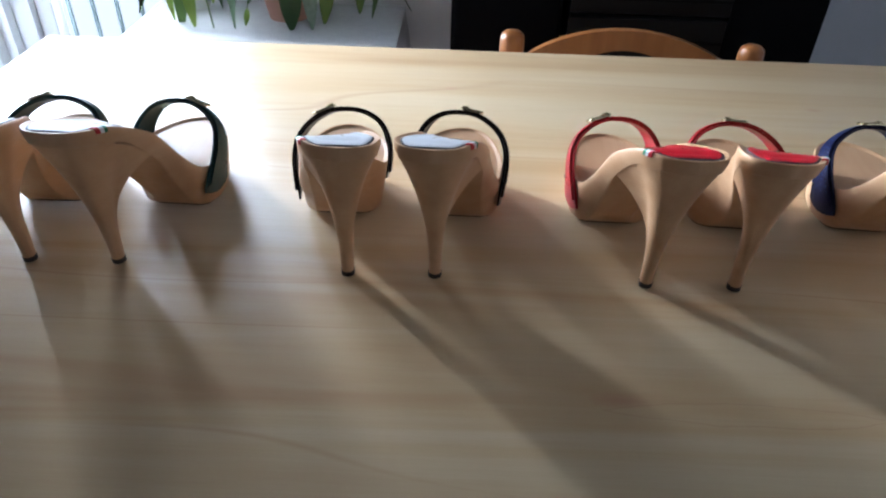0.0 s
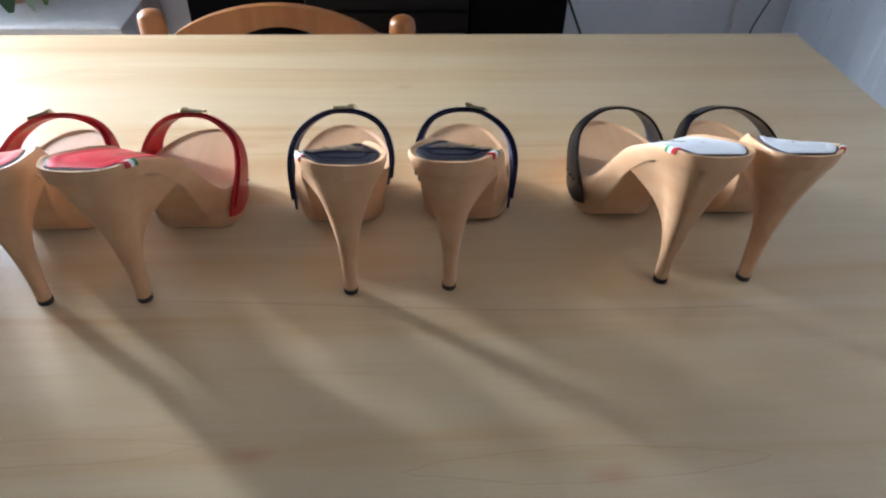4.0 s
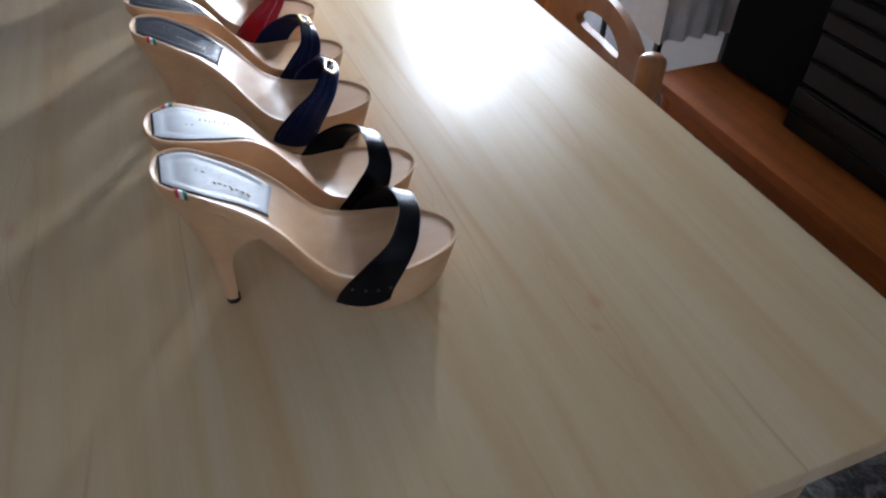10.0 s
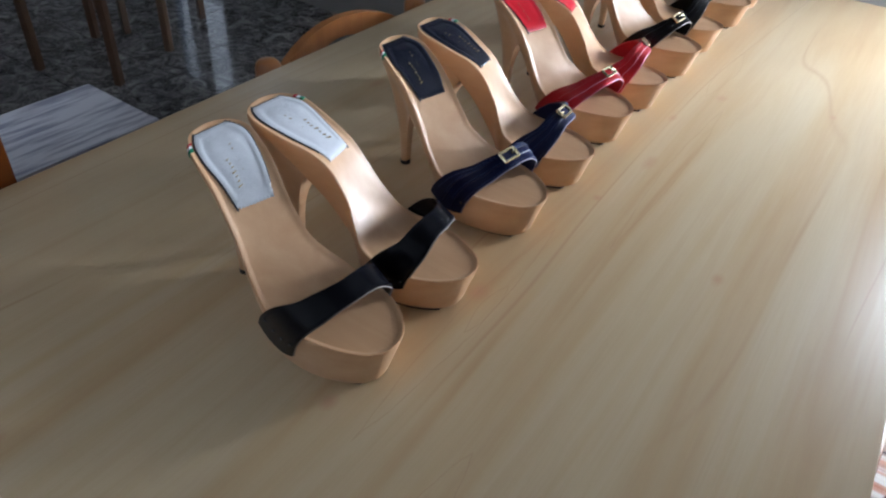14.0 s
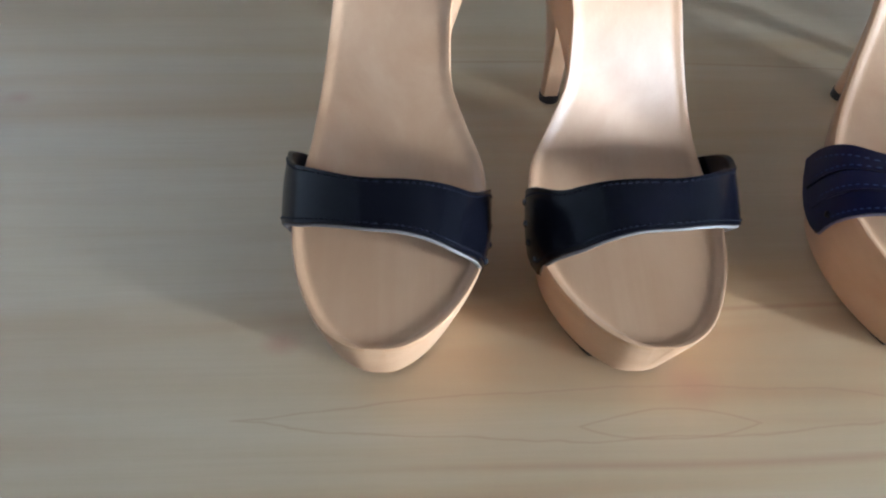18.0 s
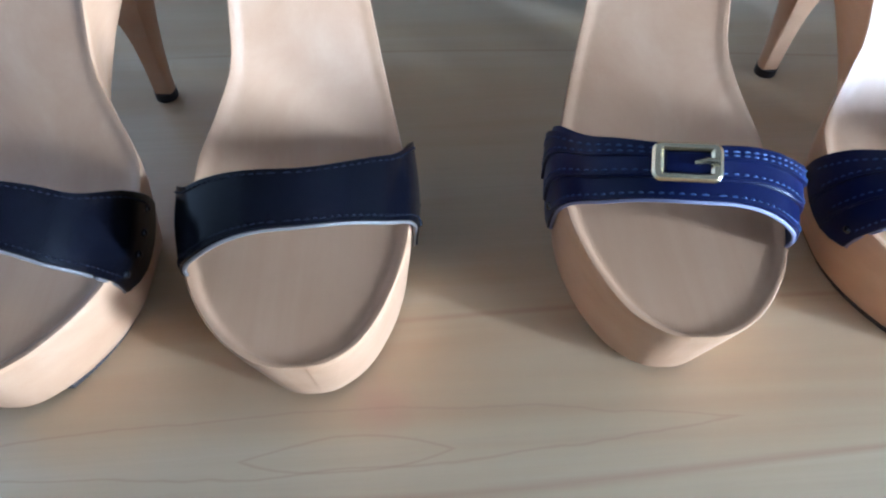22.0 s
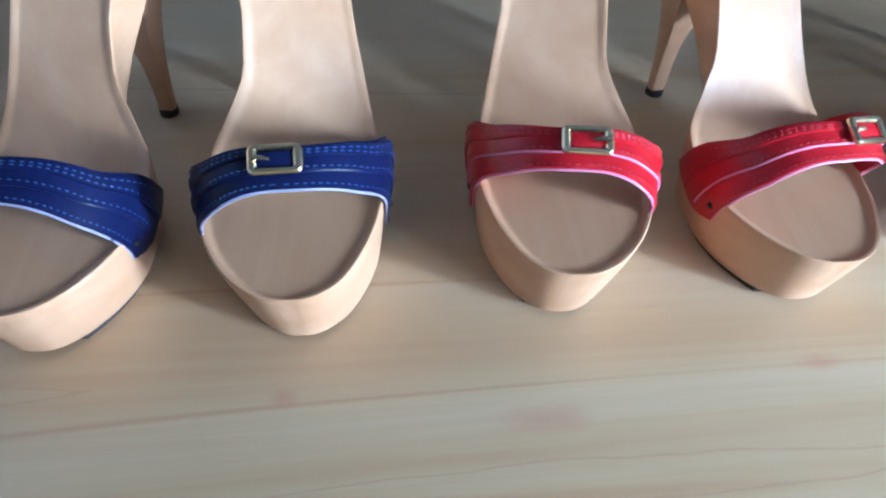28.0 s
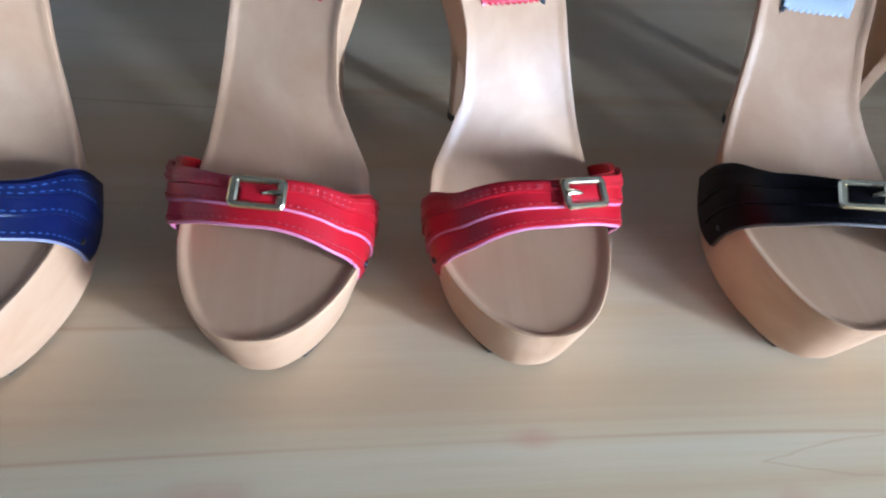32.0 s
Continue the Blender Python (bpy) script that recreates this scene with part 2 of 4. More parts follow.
def loft(rings, caps=True, bm=None, closed=True):
    """Skins a row of rings with as many points each."""
    bm = bm or bmesh.new()
    vs = [[bm.verts.new(p) for p in ring] for ring in rings]
    n = len(rings[0])
    for a, b in zip(vs, vs[1:]):
        for i in range(n if closed else n - 1):
            j = (i + 1) % n
            bm.faces.new((a[i], a[j], b[j], b[i]))
    if caps and closed:
        bm.faces.new(vs[0][::-1])
        bm.faces.new(vs[-1])
    return bm


def turned(profile, sides=20, m=None, bm=None):
    """A lathe body from (radius, z) pairs."""
    rings = [[((m or Matrix()) @ Vector((r * math.cos(a), r * math.sin(a), z))) for a in [2 * math.pi * k / sides for k in range(sides)]] for r, z in profile]
    return loft(rings, True, bm)


def tube(points, radius, sides=8, bm=None, closed=False):
    """A round rod along a row of points."""
    pts = [Vector(p) for p in points]
    rings = []
    count = len(pts)
    for i, p in enumerate(pts):
        if closed:
            d = pts[(i + 1) % count] - pts[i - 1]
        else:
            d = pts[min(i + 1, count - 1)] - pts[max(i - 1, 0)]
        d.normalize()
        up = Vector((0, 0, 1)) if abs(d.z) < 0.9 else Vector((1, 0, 0))
        a = d.cross(up).normalized()
        b = d.cross(a)
        r = radius[i] if isinstance(radius, (list, tuple)) else radius
        rings.append([p + r * (math.cos(t) * a + math.sin(t) * b) for t in [2 * math.pi * k / sides for k in range(sides)]])
    if closed:
        rings.append(rings[0])
    out = loft(rings, not closed, bm)
    return out


def prism(outline, z0, z1, m=None):
    """An upright prism on a plan outline."""
    f = m or Matrix()
    return loft([[f @ Vector((x, y, z0)) for x, y in outline], [f @ Vector((x, y, z1)) for x, y in outline]])


def curve_of(xs, ys, x):
    """A smooth curve through given pairs (monotone cubic)."""
    xs, ys = np.asarray(xs, float), np.asarray(ys, float)
    h = np.diff(xs)
    d = np.diff(ys) / h
    m = np.zeros(len(xs))
    m[1:-1] = np.where(d[1:] * d[:-1] > 0, 2 * d[1:] * d[:-1] / (d[1:] + d[:-1] + 1e-12), 0)
    m[0], m[-1] = d[0], d[-1]
    i = int(np.clip(np.searchsorted(xs, x) - 1, 0, len(h) - 1))
    t = min(1.0, max(0.0, (x - xs[i]) / h[i]))
    return float((2 * t**3 - 3 * t**2 + 1) * ys[i] + (t**3 - 2 * t**2 + t) * h[i] * m[i] + (-2 * t**3 + 3 * t**2) * ys[i + 1] + (t**3 - t**2) * h[i] * m[i + 1])


# ---- setting ----
TOP = 0.75
WEST, EAST, NORTH, SOUTH, HIGH, FLOOR = -1.62, 1.60, 1.66, -3.6, 2.6, -0.07

M_WALL = material("wall_paint", (0.75, 0.75, 0.76), 0.7)
nw = Nodes(M_WALL)
nw.colour(nw.mix(nw.noise(nw.place(), 3.0, 4), (0.70, 0.71, 0.73), (0.78, 0.78, 0.79)))
nw.bump(nw.noise(nw.place(), 160, 3), 0.15, 0.001)
M_PANEL = material("panel_paint", (0.62, 0.58, 0.55), 0.55)
npn = Nodes(M_PANEL)
npn.colour(npn.mix(npn.noise(npn.place((3, 3, 9)), 2.0, 4), (0.56, 0.52, 0.49), (0.68, 0.65, 0.62)))
M_TRIM = material("white_lacquer", (0.75, 0.75, 0.74), 0.35)
# far walls: the room's shade is put into the colour, which also cuts fill
M_SHADED_WALL = material("shaded_wall", (0.14, 0.12, 0.10), 0.8)
ndw = Nodes(M_SHADED_WALL)
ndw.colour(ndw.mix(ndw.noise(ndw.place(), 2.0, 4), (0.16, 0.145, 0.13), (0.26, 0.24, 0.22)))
# ceiling out of view, its colour darkened so that less light bounces down
M_CEIL = material("ceiling_dimmed", (0.16, 0.155, 0.15), 0.8)
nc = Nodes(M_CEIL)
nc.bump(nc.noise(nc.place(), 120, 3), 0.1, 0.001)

M_FLOOR = material("grey_marble", (0.1, 0.1, 0.1), 0.16)
nf = Nodes(M_FLOOR)
vf = nf.place()
info = nf.add("ShaderNodeObjectInfo").outputs["Random"]
off = nf.add("ShaderNodeVectorMath", {0: vf, 1: nf.math("MULTIPLY", info, 37.0)}, operation="ADD").outputs[0]
blot = nf.noise(off, 11, 7, 0.68, 1.6)
vein = nf.noise(off, 26, 6, 0.7, 2.5)
cf = nf.ramp(blot, [(0.36, (0.030, 0.029, 0.030)), (0.48, (0.085, 0.083, 0.085)), (0.56, (0.17, 0.165, 0.165)), (0.68, (0.34, 0.33, 0.32))])
nf.colour(nf.mix(nf.ramp(vein, [(0.5, (0, 0, 0)), (0.62, (0.55, 0.55, 0.55))]), cf, (0.26, 0.245, 0.23)))
nf.rough(nf.math("MULTIPLY_ADD", vein, 0.10, 0.06))
M_GROUT = material("floor_grout", (0.05, 0.048, 0.045), 0.8)


def setting(name, bm, mat, label, smooth=False):
    return tagged(part(name, bm, mat, None, "", smooth), label, "room", "", "structure")


floor = setting("floor", box((WEST - 0.2, SOUTH - 0.2, FLOOR - 0.12), (EAST + 0.2, NORTH + 0.2, FLOOR - 0.004)), M_GROUT, "dark grey marble tile floor with thin joints")
setting("ceiling", box((WEST - 0.2, SOUTH - 0.2, HIGH), (EAST + 0.2, NORTH + 0.2, HIGH + 0.1)), M_CEIL, "plain unseen ceiling, coloured dark to hold back bounced light")


def wall_with_opening(name, axis, at, lo, hi, opening, mat, label, thick=0.16):
    """A wall along one axis with one opening (from, to, sill, head) through it."""
    bm = bmesh.new()
    def slab(a, b, z0, z1):
        if b - a < 0.001 or z1 - z0 < 0.001:
            return
        if axis == "x":
            add_box(bm, (a, min(at, at + thick), z0), (b, max(at, at + thick), z1))
        else:
            add_box(bm, (min(at, at + thick), a, z0), (max(at, at + thick), b, z1))
    if opening:
        a, b, z0, z1 = opening
        slab(lo, a, FLOOR, HIGH)
        slab(b, hi, FLOOR, HIGH)
        slab(a, b, FLOOR, z0)
        slab(a, b, z1, HIGH)
    else:
        slab(lo, hi, FLOOR, HIGH)
    return setting(name, bm, mat, label)


wall_with_opening("wall_north", "x", NORTH, WEST - 0.16, EAST + 0.16, (-1.56, -0.95, 0.12, 2.15), M_WALL, "pale grey painted wall with a glazed balcony door")
wall_with_opening("wall_west_far", "y", WEST - 0.16, SOUTH, -1.2, (-3.4, -2.7, 0.05, 2.1), M_SHADED_WALL, "wall coloured dark for shade, with a tall window at the far end")
wall_with_opening("wall_west", "y", WEST - 0.16, -1.2, NORTH, (1.22, 1.62, 0.12, 2.15), M_WALL, "white wall with a tall window beside the panelling")
wall_with_opening("wall_east", "y", EAST, SOUTH, NORTH, (0.15, 1.58, 0.10, 2.15), M_WALL, "pale wall with a tall curtained window")
wall_with_opening("wall_south", "x", SOUTH - 0.16, WEST - 0.16, EAST + 0.16, None, M_SHADED_WALL, "brown-grey wall coloured dark for the shade at the far end of the room")

# shadow line where wall meets floor, built as a thin dark strip
foot_line = setting("wall_foot_shade", box((-0.25, NORTH - 0.014, FLOOR), (EAST, NORTH, FLOOR + 0.02), 0.003), material("foot_shade_dark", (0.06, 0.05, 0.045), 0.4), "thin dark strip for the shadow line at the foot of the pale wall")


def window_unit(name, m, width, z0, z1, leaves, label):
    """A white glazed door in an opening; its own x runs along the wall, y goes outwards."""
    w = new(name)
    w.matrix_world = m
    tagged(w, label, "window", "", "structure")
    for a, b in ((0, 0.055), (width - 0.055, width)):
        part("window_frame", box((a, 0.03, z0), (b, 0.10, z1), 0.004), M_TRIM, w, "", False)
    part("window_frame", box((0.055, 0.03, z0), (width - 0.055, 0.10, z0 + 0.07), 0.004), M_TRIM, w, "", False)
    part("window_frame", box((0.055, 0.03, z1 - 0.06), (width - 0.055, 0.10, z1), 0.004), M_TRIM, w, "", False)
    step = (width - 0.11) / leaves
    for k in range(1, leaves):
        x = 0.055 + k * step
        part("mullion", box((x - 0.03, 0.035, z0 + 0.07), (x + 0.03, 0.095, z1 - 0.06), 0.004), M_TRIM, w, "", False)
    for k in range(leaves):
        x = 0.055 + k * step
        p = part("pane", box((x + 0.03 * (k > 0), 0.06, z0 + 0.07), (x + step - 0.03 * (k < leaves - 1), 0.066, z1 - 0.06)), M_GLASS, w, "clear glass pane", False)
        p.visible_shadow = False
    part("window_sill", box((0.0, -0.02, z0 - 0.03), (width, 0.12, z0), 0.004), M_TRIM, w, "", False)
    return w


M_GLASS = material("pane_glass", (1, 1, 1), 0.02)
M_GLASS.node_tree.nodes["Principled BSDF"].inputs["Transmission Weight"].default_value = 1.0
M_GLASS.node_tree.nodes["Principled BSDF"].inputs["IOR"].default_value = 1.05
window_unit("window_1", pose(-1.56, NORTH, 0), 0.61, 0.12, 2.15, 1, "white framed balcony door with glass down to the sill")
window_unit("window_2", pose(WEST, 1.22, 0, 0, 0, 90), 0.40, 0.12, 2.15, 1, "white framed tall window letting in daylight")
window_unit("window_3", pose(EAST, 1.58, 0, 0, 0, -90), 1.43, 0.10, 2.15, 2, "white framed tall window behind light curtains")

window_unit("window_4", pose(WEST, -3.4, 0, 0, 0, 90), 0.70, 0.05, 2.1, 2, "white framed tall window in the far part of the room")

# railing of the balcony outside
M_RAIL = material("railing_paint", (0.16, 0.2, 0.2), 0.5)
rail = thing("balcony_railing", "dark green-grey metal railing with upright bars outside the glass", "railing")
for k in range(22):
    x = -2.2 + k * 0.0875
    part("bar", box((x, NORTH + 0.26, 0.0), (x + 0.012, NORTH + 0.272, 0.98)), M_RAIL, rail, "", False)
part("top_rail", box((-2.25, NORTH + 0.25, 0.98), (-0.32, NORTH + 0.285, 1.01), 0.004), M_RAIL, rail, "", False)
part("bottom_rail", box((-2.25, NORTH + 0.255, -0.02), (-0.32, NORTH + 0.28, 0.0), 0.002), M_RAIL, rail, "", False)
setting("balcony_slab", box((-2.2, NORTH + 0.16, -0.12), (0.6, NORTH + 0.34, -0.02)), material("balcony_concrete", (0.4, 0.39, 0.37), 0.8), "light concrete balcony slab outside")

# added sheet that glows by itself, for the overexposed outdoors behind the bars
M_GLOW = bpy.data.materials.new("glowing_distance")
M_GLOW.use_nodes = True
M_GLOW.node_tree.nodes["Principled BSDF"].inputs["Base Color"].default_value = (0.8, 0.82, 0.85, 1)
M_GLOW.node_tree.nodes["Principled BSDF"].inputs["Emission Color"].default_value = (0.86, 0.93, 1.0, 1)
M_GLOW.node_tree.nodes["Principled BSDF"].inputs["Emission Strength"].default_value = 1.6
setting("backdrop", box((-14, 11.0, -9.0), (9, 11.2, 7.0)), M_GLOW, "glowing sheet added for the bright overcast distance beyond the balcony")

# white panelling beside the west window: rows of boards with open joints
for row in range(8):
    z = -0.03 + row * 0.125
    for a, b in ((-0.35, 0.30), (0.306, 0.94)):
        part("panel", box((WEST, a, z), (WEST + 0.016, b, z + 0.119), 0.003), M_PANEL, bpy.data.objects["wall_west"], "", False)

# ---- curtains ----
M_CURTAIN = material("white_voile", (0.85, 0.86, 0.88), 0.8)
M_CURTAIN.node_tree.nodes["Principled BSDF"].inputs["Transmission Weight"].default_value = 0.0
ncu = Nodes(M_CURTAIN)
tr = ncu.add("ShaderNodeBsdfTranslucent", {0: (0.85, 0.87, 0.9, 1)})
mixs = ncu.add("ShaderNodeMixShader", {0: 0.6, 1: ncu.b.outputs[0], 2: tr.outputs[0]})
ncu.t.links.new(mixs.outputs[0], ncu.t.nodes["Material Output"].inputs["Surface"])
ncu.bump(ncu.noise(ncu.place((300, 300, 300)), 1.0, 2), 0.1, 0.001)


def curtain(a, b, label, folds=9, depth=0.022):
    """A hanging drape from plan point a to plan point b, with soft folds."""
    c = thing("curtain", label, "curtain")
    va, vb = Vector((*a, 0)), Vector((*b, 0))
    d = vb - va
    nrm = Vector((-d.y, d.x, 0)).normalized()
    steps = folds * 8
    rings = []
    for z, amp in ((0.04, 1.25), (0.5, 1.1), (1.1, 0.95), (1.7, 0.9), (2.2, 0.8)):
        front, back = [], []
        for k in range(steps + 1):
            u = k / steps
            w = depth * amp * (math.sin(u * folds * 2 * math.pi + 0.6 * math.sin(z * 2 + u * 5)) + 0.35 * math.sin(u * folds * 4.7 + z))
            p = va + d * u + nrm * w
            front.append(Vector((p.x, p.y, z)))
            back.append(Vector((p.x, p.y, z)) + nrm * 0.0015)
        rings.append(front + back[::-1])
    part("cloth", loft(rings), M_CURTAIN, c)
    part("rod", tube([(va.x, va.y, 2.22), (vb.x, vb.y, 2.22)], 0.011, 12), M_TRIM, c)
    return c


curtain((EAST - 0.06, 1.56), (EAST - 0.06, 0.96), "white translucent curtain hanging in soft folds")
curtain((EAST - 0.06, 0.88), (EAST - 0.06, 0.12), "white translucent curtain hanging in soft folds")
curtain((WEST + 0.06, 1.22), (WEST + 0.06, 1.0), "white curtain gathered at the edge of the window", 4)

# ---- dining table ----
X0, X1, Y0, Y1 = -0.887, 0.990, -0.3235, 0.609
table = thing("dining_table", "pale maple laminate dining table with straight edges", "table")
bm = box((X0, Y0, 0.722), (X1, Y1, 0.75), 0.0022)
part("tabletop", bm, M_TABLE, table)
part("edge_strip", box((X0 + 0.012, Y0 + 0.012, 0.706), (X1 - 0.012, Y1 - 0.012, 0.722), 0.002), M_EDGE, table)
for a, b in (((X0 + 0.09, Y0 + 0.08), (X1 - 0.09, Y0 + 0.10)), ((X0 + 0.09, Y1 - 0.10), (X1 - 0.09, Y1 - 0.08)), ((X0 + 0.08, Y0 + 0.10), (X0 + 0.10, Y1 - 0.10)), ((X1 - 0.10, Y0 + 0.10), (X1 - 0.08, Y1 - 0.10))):
    part("apron", box((*a, 0.615), (*b, 0.706), 0.002), M_TABLE_LEG, table, "", False)
for x in (X0 + 0.06, X1 - 0.12):
    for y in (Y0 + 0.05, Y1 - 0.11):
        part("leg", box((x, y, FLOOR), (x + 0.06, y + 0.06, 0.706), 0.004), M_TABLE_LEG, table, "", False)


# ---- shoes ----
SY = (-0.0385, -0.0365, -0.032, -0.024, -0.012, 0.006, 0.024, 0.04, 0.055, 0.07, 0.085, 0.1, 0.118, 0.138, 0.156, 0.174, 0.188, 0.2, 0.2085, 0.2145, 0.2175, 0.2182)
SIN = (-0.0065, -0.0185, -0.028, -0.0345, -0.037, -0.0335, -0.028, -0.0205, -0.0145, -0.011, -0.0115, -0.0195, -0.029, -0.0305, -0.03, -0.0262, -0.02, -0.0120, -0.0040, 0.0045, 0.0120, 0.0170)
SOUT = (-0.002, 0.01, 0.019, 0.0265, 0.0335, 0.038, 0.0415, 0.046, 0.049, 0.0535, 0.058, 0.0615, 0.0645, 0.066, 0.0648, 0.0612, 0.0565, 0.0510, 0.0450, 0.0375, 0.0307, 0.0260)
# heights of the outer and of the inner rim: the arch stands higher on the inner side
ZY = (-0.0385, -0.012, 0.006, 0.024, 0.04, 0.055, 0.07, 0.085, 0.1, 0.118, 0.138, 0.156, 0.2182)
ZO = (0.1595, 0.1545, 0.1455, 0.1345, 0.122, 0.104, 0.082, 0.0640, 0.0535, 0.0495, 0.0495, 0.0505, 0.0515)
ZI = (0.1595, 0.1550, 0.1490, 0.1420, 0.1355, 0.1260, 0.1105, 0.0910, 0.0730, 0.0585, 0.0530, 0.0515, 0.0515)
BY = (-0.0385, 0.0, 0.02, 0.035, 0.05, 0.065, 0.08, 0.09, 0.1, 0.108, 0.2, 0.2182)
BZ = (0.1465, 0.1330, 0.1180, 0.1010, 0.0800, 0.0540, 0.0300, 0.0150, 0.0050, 0.0030, 0.0030, 0.0050)
WY = (-0.0385, 0.035, 0.065, 0.085, 0.097, 0.107, 0.122, 0.18, 0.2182)
WB = (0.90, 0.88, 0.70, 0.60, 0.64, 0.84, 0.94, 0.94, 0.90)
TOE = 0.2182


def x_in(y):
    return curve_of(SY, SIN, y)


def x_out(y):
    return curve_of(SY, SOUT, y)


def z_top(y, v=1.0):
    """Height of the foot bed at a station; v from -1 (inner rim) to 1 (outer rim)."""
    a, b = x_in(y), x_out(y)
    near = (b - a) / 2 * (1 - min(1.0, abs(v)))
    ya, yb = max(-0.0385, y - 0.001), min(TOE, y + 0.001)
    lean = (x_out(yb) - x_out(ya) if v > 0 else x_in(ya) - x_in(yb)) / (yb - ya)
    u = min(1.0, max(0.0, (near / math.hypot(1.0, lean) - 0.0018) / 0.004))
    deep = 0.0016 + 0.0006 * min(1.0, max(0.0, (y - 0.09) / 0.05))
    share = (max(-1.0, min(1.0, v)) + 1) / 2
    return curve_of(ZY, ZI, y) * (1 - share) + curve_of(ZY, ZO, y) * share - deep * u * u * (3 - 2 * u)


def side(points, sx):
    return [(p[0] * sx, p[1], p[2]) for p in points]


STATIONS = [-0.0385 + (TOE + 0.0385) * (0.5 - 0.5 * math.cos(math.pi * k / 72)) for k in range(73)]
OFFS = ((0.0007, 0.02), (0.0018, 0.06), (0.003, 0.12), (0.0045, 0.19), (0.006, 0.26), (0.0078, 0.34), (0.010, 0.43))


def across(h):
    """Fractions of the half width, close together at both rims."""
    half = [1 - min(o / h, f) for o, f in OFFS] + [0.3]
    return [-v for v in half] + [0.0] + half[::-1]



def set_back(y, u):
    """The toe wall leans: how far its foot stands behind the rim."""
    g = min(1.0, max(0.0, (y - 0.11) / (TOE - 0.11)))
    return 0.0125 * u * g * g * (3 - 2 * g)


def shoe_sole(sx):
    rings = []
    for y in STATIONS:
        a, b = x_in(y), x_out(y)
        c, h = (a + b) / 2, (b - a) / 2
        low = curve_of(BY, BZ, y)
        top = [(c + h * v, y, z_top(y, v)) for v in across(h)]
        wb = curve_of(WY, WB, y)
        fore = min(1.0, max(0.0, (y - 0.10) / 0.03))
        rows = []
        for v, inset in ((1, 0.0), (-1, min(0.006, 0.14 * h) * fore)):
            zr = z_top(y, v)
            row = []
            for u, w in ((0.0, 0.998), (0.06, 1.0), (0.3, 0.96 + 0.04 * wb), (0.6, 0.55 + 0.45 * wb), (0.85, 0.18 + 0.82 * wb), (0.96, wb), (1.0, wb - 0.05)):
                row.append((c + v * (h * w - inset * u), y - set_back(y, u), (zr - 0.0016) + (low - zr + 0.0016) * u))
            rows.append(row)
        rings.append(side(top + rows[0] + rows[1][::-1], sx))
    return loft(rings)


def shoe_outsole(sx):
    ys = [0.106 + (0.207 - 0.106) * (0.5 - 0.5 * math.cos(math.pi * k / 24)) for k in range(25)]
    ins = []
    for y in ys:
        c, h = (x_in(y) + x_out(y)) / 2, (x_out(y) - x_in(y)) / 2
        w = h * (curve_of(WY, WB, y) - 0.10) * (1 - max(0.0, (0.110 - y) / 0.008) ** 2)
        ins.append((c + min(0.004, 0.1 * h) - w, c - 0.001 + w, y - set_back(y, 1.0)))
    loop = [(a, y) for a, b, y in ins] + [(b, y) for a, b, y in reversed(ins)]
    return loft([side([(x, y, 0.0) for x, y in loop], sx), side([(x, y, 0.0032) for x, y in loop], sx)])


def shoe_heel(sx):
    """A tall heel: a long straight back, a hollow breast, narrowing to a small tip."""
    ys = [0.036 - (0.036 + 0.0375) * (0.5 - 0.5 * math.cos(math.pi * k / 14)) for k in range(15)]
    loop = []
    for sgn, row in ((-1, ys), (1, ys[::-1])):
        for y in row:
            mid, half = (x_in(y) + x_out(y)) / 2, (x_out(y) - x_in(y)) / 2
            loop.append((mid + sgn * half * (curve_of(WY, WB, y) + 0.015), y))
    cx, cy = 0.002, 0.0
    rings = []
    for k in range(23):
        u = k / 22
        ring = []
        for x, y in loop:
            power = curve_of((-0.038, -0.02, 0.0, 0.036), (1.9, 2.2, 2.9, 4.0), y)
            g = 0.07 * u + 0.93 * u ** power
            ang = math.atan2(y - cy, x - cx)
            bx, by = 0.0062 * math.cos(ang), min(0.0050, 0.0066 * math.sin(ang))
            zt = curve_of(BY, BZ, y) + 0.003
            ring.append((bx + (x - bx) * g, by + (y - by) * g, 0.006 + (zt - 0.006) * u))
        rings.append(side(ring, sx))
    return loft(rings)


def pad_outline(sx, step):
    """The heel pad's pinked outline, in plan."""
    gap = 0.0070
    pts = []
    ys = [0.0445 - (0.0445 + 0.0305) * (0.5 - 0.5 * math.cos(math.pi * k / 30)) for k in range(31)]
    inner = [(x_in(y) + gap * (1 + 0.9 * max(0, y / 0.05)), y) for y in ys]
    outer = [(x_out(y) - gap * (1 + 1.1 * max(0, y / 0.05)), y) for y in ys]
    skew = 0.0095
    inner = [(x + 0.004 * max(0, y / 0.0445), y + (skew * max(0, y / 0.0445))) for x, y in inner]
    loop = inner + outer[::-1]
    # resample
    dense = []
    for p, q in zip(loop, loop[1:] + loop[:1]):
        n = max(1, int(math.hypot(q[0] - p[0], q[1] - p[1]) / step))
        for i in range(n):
            dense.append((p[0] + (q[0] - p[0]) * i / n, p[1] + (q[1] - p[1]) * i / n))
    return dense


